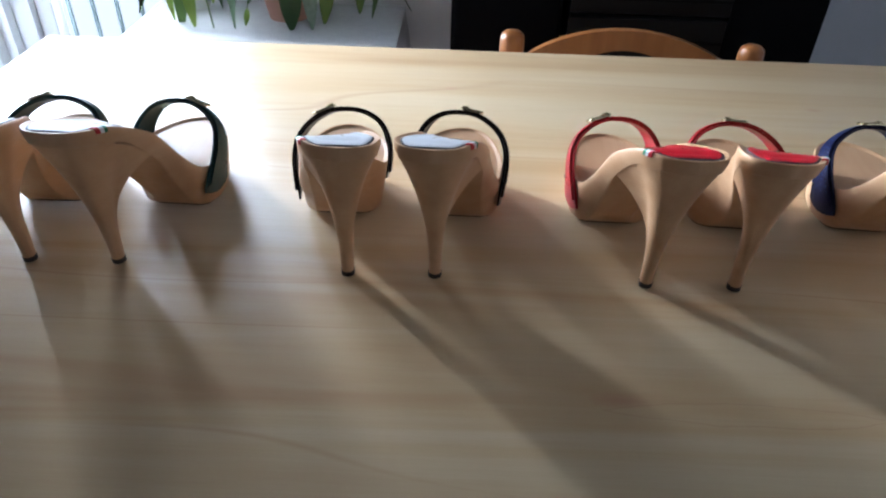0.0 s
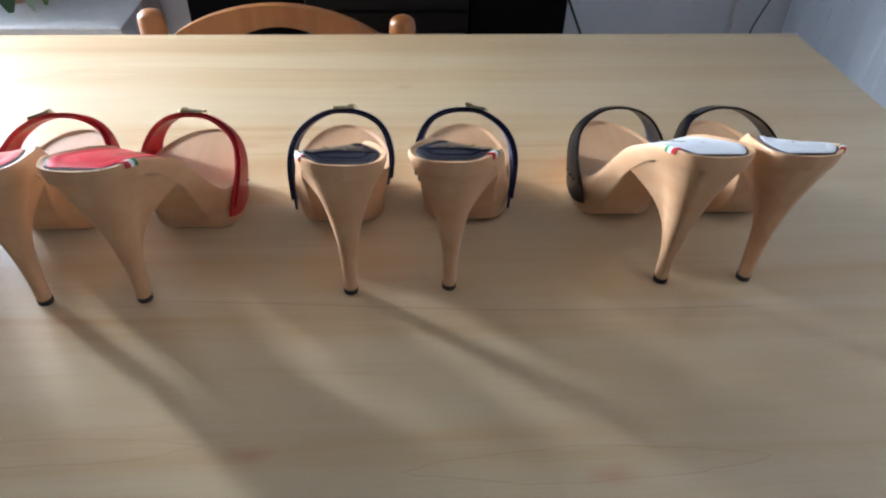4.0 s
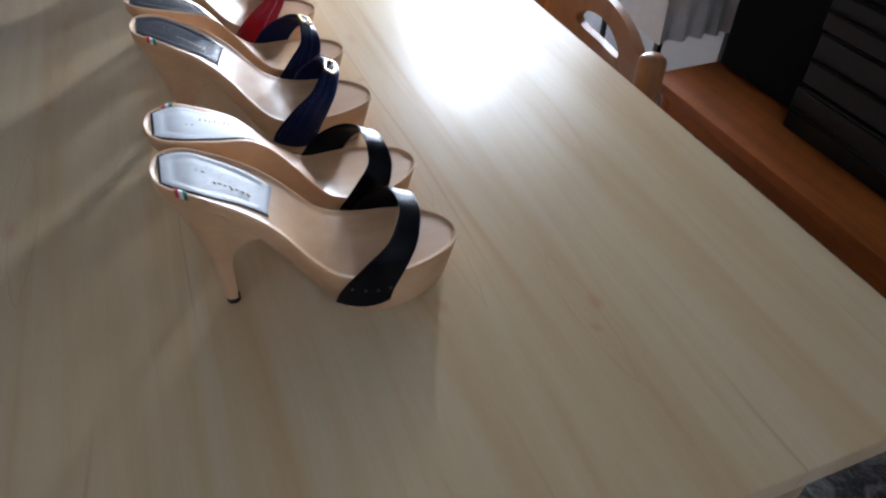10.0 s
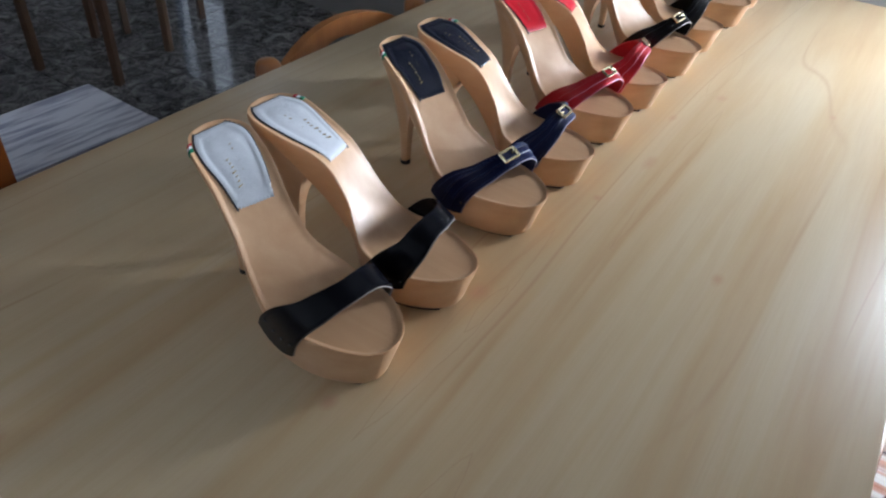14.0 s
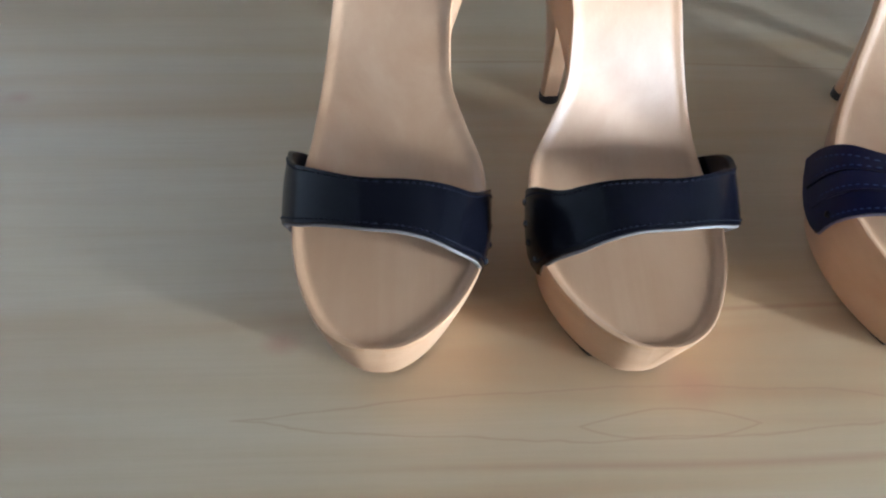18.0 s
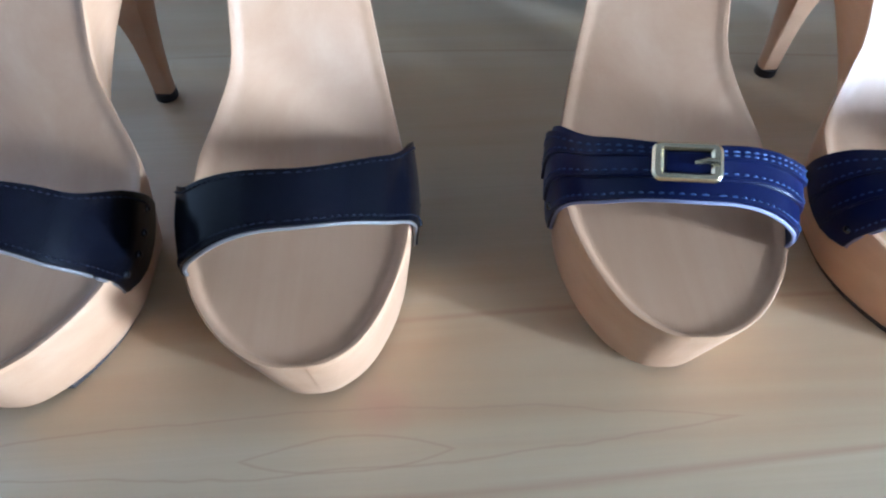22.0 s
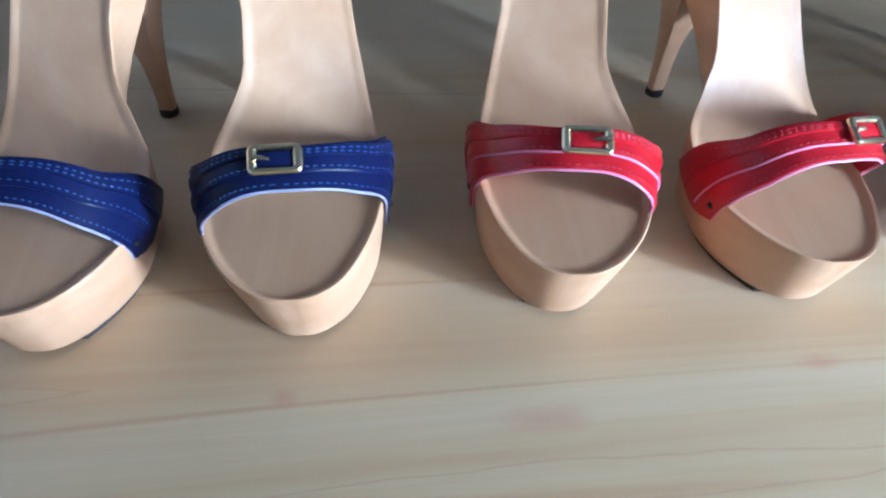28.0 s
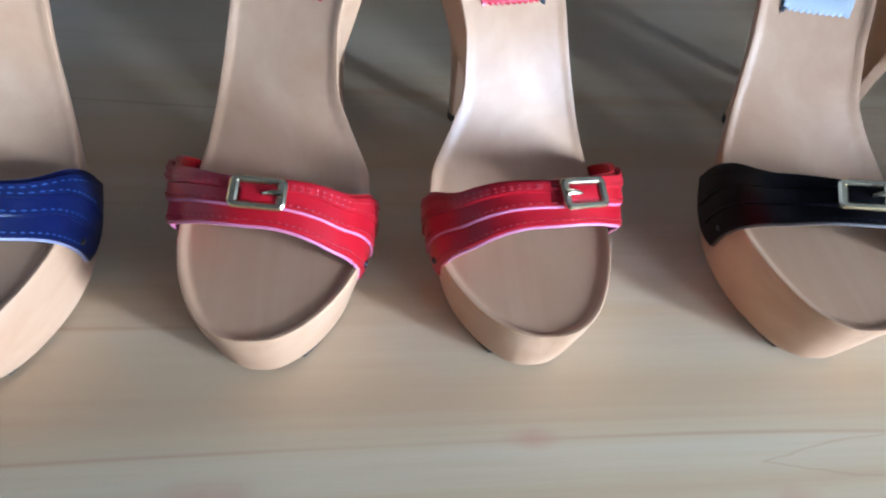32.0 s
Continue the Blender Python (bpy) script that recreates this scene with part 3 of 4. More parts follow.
def shoe_pad(sx):
    loop = pad_outline(sx, 0.0017)
    cx = sum(p[0] for p in loop) / len(loop)
    cy = sum(p[1] for p in loop) / len(loop)
    rings = []
    for s, h in ((1.0, 0.0002), (0.985, 0.0015), (0.90, 0.0019), (0.82, 0.0017), (0.78, 0.0014), (0.70, 0.0013), (0.64, 0.0016), (0.4, 0.0019), (0.02, 0.0019)):
        ring = []
        for i, (x, y) in enumerate(loop):
            pink = (0.985 if i % 2 else 1.008) if s > 0.96 else 1.0
            px, py = cx + (x - cx) * s * pink, cy + (y - cy) * s * pink
            py2 = min(0.075, max(-0.037, py))
            a, b = x_in(py2), x_out(py2)
            v = (px - (a + b) / 2) / ((b - a) / 2)
            ring.append((px * sx, py, z_top(py2, max(-1, min(1, v))) + h))
        rings.append(ring)
    return loft(rings, True)


def pad_rim(sx):
    """A dark serrated seam just outside the pad."""
    loop = pad_outline(sx, 0.0015)
    n = len(loop)
    keep = [p for i, p in enumerate(loop) if p[1] < 0.045]
    cx = sum(p[0] for p in loop) / n
    cy = sum(p[1] for p in loop) / n
    rings = []
    for i, (x, y) in enumerate(keep):
        ring = []
        for s, h in ((0.985, 0.0003), (0.985, 0.0013), (1.022 + 0.02 * (i % 2), 0.0009), (1.022 + 0.02 * (i % 2), 0.0001)):
            px, py = cx + (x - cx) * s, cy + (y - cy) * (1 + (s - 1) * 0.75)
            py2 = min(0.075, max(-0.037, py))
            a, b = x_in(py2), x_out(py2)
            v = (px - (a + b) / 2) / ((b - a) / 2)
            ring.append((px * sx, py, z_top(py2, max(-1, min(1, v))) + h))
        rings.append(ring)
    return loft(rings)


def pad_mark(sx, mat, parent):
    """Two rows of unreadable gilt script: short slanted bars."""
    for row, (y0, count, dx) in enumerate(((-0.004, 8, -0.005), (0.008, 7, 0.006))):
        bm = bmesh.new()
        for k in range(count):
            y = y0 + 0.0042 * k
            c = (x_in(y) + x_out(y)) / 2 + dx + 0.05 * (y - 0.01)
            tall = 0.0024 + 0.0013 * math.sin(k * 2.3 + row)
            lay = z_top(y, 0.1) + 0.0016
            add_box(bm, (-tall, -0.0005, -0.0006), (tall, 0.0005, 0.00025), 0.0, Matrix.Translation((c * sx, y, lay)) @ Euler((radians(-14), 0, radians((24 + 10 * math.sin(k * 1.7)) * sx))).to_matrix().to_4x4())
        tagged(part("script_bar", bm, mat, parent, "", False), "", "", "", "stuff")


Z_LOW, Z_HIGH = 0.014, 0.0955


def strap_point(t, f, sx, out=0.0):
    """A place on the vamp band: t from outer end (0) to inner end (1), f from rear edge (0) to front edge (1)."""
    th = math.pi * t
    bow = math.sin(th)
    rear = curve_of((0, 0.18, 0.3, 0.5, 0.7, 0.85, 1), (0.089, 0.120, 0.145, 0.162, 0.159, 0.141, 0.121), t)
    front = curve_of((0, 0.18, 0.3, 0.5, 0.7, 0.85, 1), (0.140, 0.159, 0.171, 0.1815, 0.184, 0.180, 0.173), t)
    y = rear + (front - rear) * f
    a, b = x_in(y) - 0.0022, x_out(y) + 0.0022
    c, h = (a + b) / 2, (b - a) / 2
    k = math.cos(th)
    flare = 1.0 + (0.11 if k > 0 else 0.03) * math.sin(2 * th) ** 2
    lift = Z_HIGH - 0.009 * f
    low = Z_LOW + (0.006 * (1 - f) if t < 0.5 else 0.016 - 0.004 * f)
    low += 0.007 * (2 * f - 1) ** 2 * (1 - bow)
    z = low + (lift - low) * bow ** (0.74 if k > 0 else 0.82)
    foot = set_back(y, 0.7) * (1 - bow) ** 2
    hug = (0.045 if k > 0 else 0.10) * (1 - bow) ** 3
    x = c + (h * (1 - hug) + out) * flare * (abs(k) ** (0.72 if k > 0 else 0.80)) * (1 if k >= 0 else -1)
    y -= foot
    return Vector((x * sx, y, z + out * bow))


def band(sx, f0, f1, out, thick=0.0022, t0=0.0, t1=1.0, steps=48):
    """A strip of the vamp between two fractions of its width."""
    rings = []
    for k in range(steps + 1):
        t = t0 + (t1 - t0) * k / steps
        fa = f0(t) if callable(f0) else f0
        fb = f1(t) if callable(f1) else f1
        fs = [fa + (fb - fa) * j / 6 for j in range(7)]
        top = [strap_point(t, f, sx, out + thick) for f in fs]
        low = [strap_point(t, f, sx, out) for f in reversed(fs)]
        rings.append(top + low)
    return loft(rings)


def edge_cord(sx, f, out, radius, t0=0.0, t1=1.0, steps=48):
    return tube([strap_point(t0 + (t1 - t0) * k / steps, f(t0 + (t1 - t0) * k / steps) if callable(f) else f, sx, out) for k in range(steps + 1)], radius, 6)


def stitches(sx, rows, count=44):
    """Rows of short raised stitches."""
    bm = bmesh.new()
    for f, out in rows:
        for k in range(count):
            t = 0.06 + 0.88 * k / count
            fa = f(t) if callable(f) else f
            fb = f(t + 0.011) if callable(f) else f
            p, q = strap_point(t, fa, sx, out), strap_point(t + 0.011, fb, sx, out)
            tube([p, (p + q) / 2 + Vector((0, 0, 0.0002)), q], [0.0002, 0.00048, 0.0002], 5, bm)
    return bm


def shoe(pair, sx, spot, turn, label, clasp):
    s = thing("mule_sandal", label, "shoe", pair["group"], pose(spot[0], spot[1], TOP, 0, 0, turn))
    part("wooden_sole", shoe_sole(sx), M_SOLE, s)
    part("heel", shoe_heel(sx), M_SOLE, s)
    part("heel_tip", turned([(0.0058, 0.0), (0.0066, 0.0006), (0.0067, 0.006)], 20), M_CAP, s, "black rubber heel tip")
    part("outsole", shoe_outsole(sx), M_OUTSOLE, s, "thin dark rubber outsole")
    pad = part("insole_pad", shoe_pad(sx), pair["pad"], s, pair["pad_label"])
    part("pad_stitching", pad_rim(sx), pair["rim"], pad, "dark pinked seam round the pad")
    pad_mark(sx, pair["mark"], pad)
    # flag ribbon at the rim
    for k, mt in enumerate((M_FLAG_R, M_FLAG_W, M_FLAG_G)):
        y0, y1 = -0.0215 + k * 0.0030, -0.0215 + (k + 1) * 0.0030
        ring = []
        for y in (y0, y1):
            b = x_out(y)
            zr = z_top(y, 1.0)
            ring.append([((b + dx) * sx, y, zr + dz) for dx, dz in ((-0.0045, -0.001), (-0.0045, 0.001), (-0.001, 0.0012), (0.0010, -0.0006), (0.0010, -0.0045), (0.0002, -0.0045))])
        part("ribbon_stripe", loft(ring), mt, s, ("red", "white", "green")[k] + " stripe of a small ribbon tab")
    vamp = part("vamp_strap", band(sx, 0.0, 1.0, 0.0), pair["hide"], s, pair["strap_label"])
    part("edge_binding", edge_cord(sx, 1.0, 0.0004, 0.0009), pair["edge"], vamp, pair["edge_label"])
    if pair["buckle"]:
        wide0 = lambda t: 0.10 + 0.10 * math.sin(math.pi * t)
        wide1 = lambda t: 0.66 - 0.02 * math.sin(math.pi * t)
        fold1 = lambda t: 0.40 - 0.06 * math.sin(math.pi * t)
        part("pleat", band(sx, wide0, wide1, 0.0016, 0.0021, 0.02, 0.98), pair["hide"], vamp)
        part("pleat", band(sx, lambda t: wide0(t) - 0.06, fold1, 0.0029, 0.0021, 0.02, 0.98), pair["hide"], vamp)
        part("edge_binding", edge_cord(sx, wide1, 0.0027, 0.0008, 0.02, 0.98), pair["edge2"], vamp)
        tagged(part("stitching", stitches(sx, ((0.93, 0.0023), (lambda t: wide1(t) - 0.06, 0.0038), (lambda t: fold1(t) - 0.05, 0.0051), (lambda t: wide0(t) + 0.02, 0.0051))), pair["thread"], vamp), "", "", "", "stuff")
        buckle(sx, pair, vamp, clasp)
    else:
        tagged(part("stitching", stitches(sx, ((0.93, 0.0023), (0.08, 0.0023)), 56), pair["thread"], vamp), "", "", "", "stuff")
    for end in (0, 1):
        for k in range(4):
            f = 0.12 + 0.25 * k
            t = 0.055 if end == 0 else 0.945
            p = strap_point(t, f, sx, 0.0022)
            sgn = 1 if end == 0 else -1
            m = Matrix.Translation(p) @ Euler((0, radians(80 * sgn * sx), 0)).to_matrix().to_4x4()
            part("nail", turned([(0.0021, -0.001), (0.0021, 0.0), (0.0015, 0.0010), (0.0004, 0.0014)], 10, m), pair["nail"], vamp)
    return s


def buckle(sx, pair, vamp, tb):
    """A rectangular buckle with broad bevelled ends, thin rails and a prong, lying on the band."""
    fb = 0.46
    up = 0.0058
    o = strap_point(tb, fb, sx, up)
    ex = (strap_point(tb + 0.07, fb, sx, up) - strap_point(tb - 0.07, fb, sx, up)).normalized()
    ey = (strap_point(tb, fb + 0.3, sx, up) - strap_point(tb, fb - 0.3, sx, up)).normalized()
    ey = (ey - ex * ex.dot(ey)).normalized()
    ez = ex.cross(ey)
    if ez.z < 0:
        ez = -ez
    m = Matrix((ex, ey, ez)).transposed().to_4x4()
    m.translation = o
    a, b = 0.0122, 0.0076
    loop = []
    for cx, cy, g0 in ((a - 0.0034, b - 0.0034, 0), (-a + 0.0034, b - 0.0034, 90), (-a + 0.0034, -b + 0.0034, 180), (a - 0.0034, -b + 0.0034, 270)):
        for q in range(5):
            g = radians(g0 + 22.5 * q)
            loop.append((cx, cy, math.cos(g), math.sin(g)))
    rings = []
    for cx, cy, gx, gy in loop:
        broad = 0.0016 + 0.0006 * abs(gx)
        ring = []
        for inn, z in ((-1, -0.0010), (-1, 0.0008), (-0.5, 0.0017), (0.5, 0.0017), (1, 0.0006), (1, -0.0010)):
            ring.append(m @ Vector((cx + gx * (0.0034 - 0.0016 + inn * broad), cy + gy * (0.0034 - 0.0016 + inn * broad), z)))
        rings.append(ring)
    rings.append(rings[0])
    bk = part("buckle_frame", loft(rings, False), pair["metal"], vamp, "small polished brass buckle")
    part("prong", tube([m @ Vector((a - 0.001, 0, 0.0019)), m @ Vector((a * 0.55, 0, 0.0025)), m @ Vector((a * 0.22, 0.0004, 0.0012))], [0.0014, 0.0013, 0.0008], 8), pair["metal"], bk)
    part("eyelet_strip", box((-a * 0.62, -b * 0.52, -0.0016), (a * 0.80, b * 0.52, 0.0004), 0.0006, m), pair["hide"], bk)


M_FLAG_R = material("ribbon_red", (0.5, 0.015, 0.02), 0.5)
M_FLAG_W = material("ribbon_white", (0.75, 0.75, 0.75), 0.5)
M_FLAG_G = material("ribbon_green", (0.0, 0.16, 0.07), 0.5)
M_GILT = material("gilt_print", (0.30, 0.22, 0.09), 0.45, 0.3)
M_RIM = material("pad_seam", (0.03, 0.03, 0.036), 0.6)
M_TAUPE = material("edge_taupe", (0.16, 0.13, 0.11), 0.6)
M_PINK = material("edge_pink", (0.58, 0.19, 0.28), 0.55)
M_GREYED = material("edge_lilac", (0.27, 0.25, 0.33), 0.6)
HIDES = {"black": leather("black_leather", (0.003, 0.003, 0.005), 0.23, relief=0.07, spec=0.14, wear=0.0), "navy": leather("navy_leather", (0.005, 0.007, 0.036), 0.36, relief=0.08, spec=0.16, wear=0.02),
         "red": leather("red_leather", (0.36, 0.004, 0.010), 0.32, relief=0.05, spec=0.36, wear=0.03), "green": leather("green_leather", (0.005, 0.032, 0.034), 0.4, relief=0.06, spec=0.25, wear=0.05),
         "brown": leather("dark_brown_leather", (0.004, 0.003, 0.003), 0.30, relief=0.07, spec=0.14, wear=0.0)}
SILVER = leather("silver_leather", (0.47, 0.48, 0.50), 0.46, 1100, 0.4, 0.22, 0.22)
PADS = {"silver": SILVER, "navy": leather("navy_patent", (0.006, 0.007, 0.015), 0.16, 700, 0.2, 0.03), "red": leather("red_patent", (0.46, 0.006, 0.016), 0.3, 700, 0.2, 0.05, 0.3)}


def pair_of(group, hide, pad, edge, edge2, thread, with_buckle, strap_label, pad_label, edge_label, nail=M_NAIL):
    return dict(group=group, hide=HIDES[hide], pad=PADS[pad], mark=M_GILT, edge=edge, edge2=edge2, thread=thread, buckle=with_buckle, metal=M_BRASS,
                strap_label=strap_label, pad_label=pad_label, edge_label=edge_label, nail=nail, rim=M_RIM)


T_BLACK = material("thread_black", (0.008, 0.008, 0.013), 0.85, spec=0.12)
T_NAVY = material("thread_blue", (0.02, 0.05, 0.14), 0.6)
T_RED = material("thread_red", (0.34, 0.02, 0.025), 0.6)
T_GREEN = material("thread_green", (0.02, 0.09, 0.08), 0.6)
BLACK = pair_of("black plain sandals", "black", "silver", M_TAUPE, M_TAUPE, T_BLACK, False, "smooth black leather band without a buckle", "silver leather heel pad with pinked edge", "raw taupe leather edge")
NAVY = pair_of("navy buckled sandals", "navy", "navy", M_GREYED, HIDES["navy"], T_NAVY, True, "pleated navy leather band with buckle", "dark navy heel pad with gilt script", "pale lilac leather edge")
RED = pair_of("red buckled sandals", "red", "red", M_PINK, M_PINK, T_RED, True, "pleated red leather band with buckle", "bright red heel pad with pinked edge", "pink leather edge")
BROWN = pair_of("dark buckled sandals", "brown", "silver", M_TAUPE, T_BLACK, T_BLACK, True, "pleated near-black leather band with buckle", "silver leather heel pad with pinked edge", "raw taupe leather edge")
GREEN = pair_of("green buckled sandals", "green", "silver", T_GREEN, T_GREEN, T_GREEN, True, "pleated dark green leather band with buckle", "silver grey heel pad with pinked edge", "dark green leather edge")

W = "wooden high-heeled platform mule with "
for pair, sx, x, y, turn, label, clasp in (
        (GREEN, -1, -0.606, 0.002, 2, W + "dark green buckled strap", 0.42), (GREEN, 1, -0.519, 0.005, -2, W + "dark green buckled strap", 0.42),
        (BROWN, -1, -0.291, 0.0, 1, W + "near-black buckled strap and silver pad", 0.40), (BROWN, 1, -0.206, 0.002, -1, W + "near-black buckled strap and silver pad", 0.46),
        (RED, -1, 0.0, 0.0, -0.7, W + "bright red buckled strap", 0.42), (RED, 1, 0.086, 0.0, -3, W + "bright red buckled strap", 0.50),
        (NAVY, -1, 0.2695, 0.003, -3.5, W + "navy blue buckled strap", 0.50), (NAVY, 1, 0.360, 0.005, -3, W + "navy blue buckled strap", 0.46),
        (BLACK, -1, 0.5625, 0.006, -1.6, W + "plain black strap and silver pad", 0.5), (BLACK, 1, 0.644, 0.0055, -1.6, W + "plain black strap and silver pad", 0.5)):
    shoe(pair, sx, (x, y), turn, label, clasp)


# ---- chairs ----
M_CUSHION = material("cushion_cotton", (0.62, 0.6, 0.6), 0.85)
ncs = Nodes(M_CUSHION)
petal = ncs.add("ShaderNodeTexVoronoi", {"Vector": ncs.place(), "Scale": 42.0, "Randomness": 1.0})
bloom = ncs.ramp(ncs.math("ADD", petal.outputs["Distance"], ncs.math("MULTIPLY", ncs.noise(ncs.place(), 90, 2), 0.3)), [(0.42, (0.9, 0.9, 0.9)), (0.5, (0, 0, 0))])
hues = ncs.ramp(ncs.add("ShaderNodeSeparateColor", {0: petal.outputs["Color"]}).outputs[0], [(0.3, (0.55, 0.16, 0.2)), (0.5, (0.25, 0.32, 0.5)), (0.7, (0.6, 0.3, 0.15)), (0.85, (0.3, 0.42, 0.35))])
ncs.colour(ncs.mix(bloom, (0.66, 0.66, 0.67), hues))
M_CORD = material("red_cord", (0.55, 0.02, 0.015), 0.6)


def pine_chair(m, label):
    """A pine chair; own origin on the floor under the middle of the back, front towards +y."""
    c = thing("dining_chair", label, "chair", "pine chairs round the table", m)
    for x in (-0.2145, 0.2145):
        part("back_post", turned([(0.017, 0.0), (0.021, 0.3), (0.0225, 0.5), (0.0225, 0.797), (0.021, 0.807), (0.015, 0.813), (0.004, 0.815)], 20, pose(x, 0, 0)), M_PINE, c)
    for x in (-0.18, 0.18):
        part("front_leg", turned([(0.016, 0.0), (0.022, 0.3), (0.019, 0.455)], 16, pose(x, 0.37, 0)), M_PINE, c)
    part("seat", box((-0.19, 0.0, 0.445), (0.19, 0.41, 0.47), 0.008), M_PINE, c)
    for x in (-0.19, 0.19):
        part("stretcher", tube([(x, 0.0, 0.2), (x, 0.37, 0.2)], 0.011, 10), M_PINE, c)
    # back board: arched top, hollow lower edge, a bean-shaped opening
    outer, hole = [], []
    n = 48
    for k in range(n):
        g = 2 * math.pi * k / n
        u = math.cos(g)
        x = 0.197 * max(-1, min(1, 1.25 * u))
        if math.sin(g) >= 0:
            z = 0.757 + 0.062 * (1 - (x / 0.197) ** 2) ** 0.8
        else:
            z = 0.637 + 0.06 * (1 - (x / 0.197) ** 2)
        outer.append((x, z))
        hx = 0.085 * math.cos(g)
        hz = 0.747 + 0.022 * math.sin(g) + 0.012 * (1 - (hx / 0.085) ** 2)
        hole.append((hx, hz))
    def curve_y(x):
        return -0.010 - 0.022 * (1 - (x / 0.197) ** 2)
    rings = []
    for pts, dy in ((outer, -0.008), (hole, -0.008), (hole, 0.008), (outer, 0.008), (outer, -0.008)):
        rings.append([(x, curve_y(x) + dy, z) for x, z in pts])
    part("back_board", loft(rings, False), M_PINE, c)
    return c


pine_chair(pose(0.121, 0.713, FLOOR, 0, 0, 176), "honey pine chair with arched pierced back at the table")
pine_chair(pose(1.125, 0.15, FLOOR, 0, 0, 90), "honey pine chair with a tied cushion at the table end")
pine_chair(pose(0.03, -0.37, FLOOR, 0, 0, 1), "honey pine chair with arched back pushed to the table")


def cushion(m, label):
    c = thing("seat_cushion", label, "cushion", "", m)
    rings = []
    for s, z in ((0.86, 0.0), (1.0, 0.012), (1.0, 0.026), (0.9, 0.036), (0.5, 0.042), (0.02, 0.043)):
        rings.append([(0.19 * s * math.copysign(abs(math.cos(g)) ** 0.5, math.cos(g)), 0.18 * s * math.copysign(abs(math.sin(g)) ** 0.5, math.sin(g)), z) for g in [2 * math.pi * k / 32 for k in range(32)]])
    part("pad", loft(rings), M_CUSHION, c)
    for x in (-0.2, 0.2):
        g = math.copysign(1, x)
        knot = Vector((x, -0.19, 0.032))
        part("tie_cord", tube([(x * 0.8, -0.14, 0.03), (x * 0.93, -0.17, 0.036), knot], 0.005, 8), M_CORD, c, "red tie cord")
        ring = [Vector((g * 0.203 + 0.026 * math.cos(h), -0.2 + 0.026 * math.sin(h) - 0.0, 0.03 + 0.004 * math.sin(h))) for h in [2 * math.pi * q / 16 for q in range(16)]]
        part("tie_cord", tube(ring, 0.005, 8, None, True), M_CORD, c, "red tie cord")
        for lean in (-1, 1):
            part("bow_loop", tube([knot, knot + Vector((g * 0.016, 0.012 * lean, 0.014)), knot + Vector((g * 0.034, 0.02 * lean, 0.006)), knot + Vector((g * 0.03, 0.004 * lean, -0.006)), knot], [0.003, 0.005, 0.006, 0.005, 0.003], 8), M_CORD, c, "red tie cord")
        part("cord_end", tube([knot, knot + Vector((g * 0.01, 0.03, 0.004)), knot + Vector((g * 0.004, 0.07, -0.01)), knot + Vector((-g * 0.01, 0.10, -0.03))], 0.004, 8), M_CORD, c, "red tie cord")
    return c


cushion(pose(1.125 - 0.2, 0.15, FLOOR + 0.47, 0, 0, 90), "pale flowered seat cushion with red tie cords")
cushion(pose(0.115, 0.513, FLOOR + 0.47, 0, 0, 176), "pale flowered seat cushion with red tie cords")

# ---- low bench with the stereo ----
bench = thing("low_bench", "orange-brown wooden low bench with turned legs", "bench")
BX0, BX1, BY0, BY1, BZT = -0.235, 0.90, 1.18, 1.62, 0.34
part("top", box((BX0, BY0, BZT - 0.032), (BX1, BY1, BZT), 0.005), M_BENCH, bench)
part("apron", box((BX0 + 0.05, BY0 + 0.03, BZT - 0.09), (BX1 - 0.05, BY0 + 0.05, BZT - 0.032), 0.002), M_BENCH, bench, "", False)
for x in (BX0 + 0.05, BX1 - 0.05):
    for y in (BY0 + 0.05, BY1 - 0.05):
        part("turned_leg", turned([(0.016, 0.0), (0.022, 0.03), (0.016, 0.06), (0.024, 0.10), (0.027, 0.14), (0.018, 0.17), (0.026, 0.20), (0.018, 0.23), (0.027, 0.26), (0.027, BZT - 0.032 - FLOOR)], 16, pose(x, y, FLOOR)), M_BENCH, bench)

M_SPK = material("speaker_black", (0.006, 0.006, 0.007), 0.6, spec=0.06)
M_CLOTH = material("speaker_cloth", (0.006, 0.006, 0.007), 0.9, spec=0.04)
M_HIFI = material("hifi_black", (0.008, 0.007, 0.007), 0.4, spec=0.2)
M_HIFI2 = material("hifi_trim", (0.006, 0.006, 0.006), 0.6, 0.0, spec=0.05)


def loudspeaker(x0, x1, y0, label):
    s = thing("loudspeaker", label, "loudspeaker", "pair of loudspeakers", pose(0, 0, BZT))
    part("cabinet", box((x0, y0 + 0.02, 0.0), (x1, y0 + 0.24, 0.80), 0.004), M_SPK, s, "", False)
    part("grille", box((x0 + 0.008, y0, 0.012), (x1 - 0.008, y0 + 0.0195, 0.788), 0.006), M_CLOTH, s, "", False)
    return s


loudspeaker(-0.215, 0.09, 1.38, "tall black loudspeaker with cloth grille on the bench")
loudspeaker(0.53, 0.805, 1.38, "tall black loudspeaker with cloth grille on the bench")
z = BZT
for k, (h, deep) in enumerate(((0.115, 0.0), (0.13, 0.01), (0.095, 0.004), (0.14, 0.012), (0.12, 0.0), (0.12, 0.008))):
    u = thing("stereo_unit", "dark stereo component with a ribbed black front, stacked", "stereo", "stack of stereo components", pose(0, 0, z))
    y = 1.33 + deep
    part("case", box((0.104, y + 0.012, 0.0), (0.520, 1.60, h - 0.006), 0.003), M_HIFI, u, "", False)
    part("front_panel", box((0.100, y, 0.004), (0.524, y + 0.0115, h - 0.008), 0.003), M_HIFI, u, "", False)
    part("trim_bar", box((0.102, y - 0.008, h * 0.45), (0.522, y - 0.0005, h * 0.45 + 0.008), 0.002), M_HIFI2, u, "", False)
    z += h

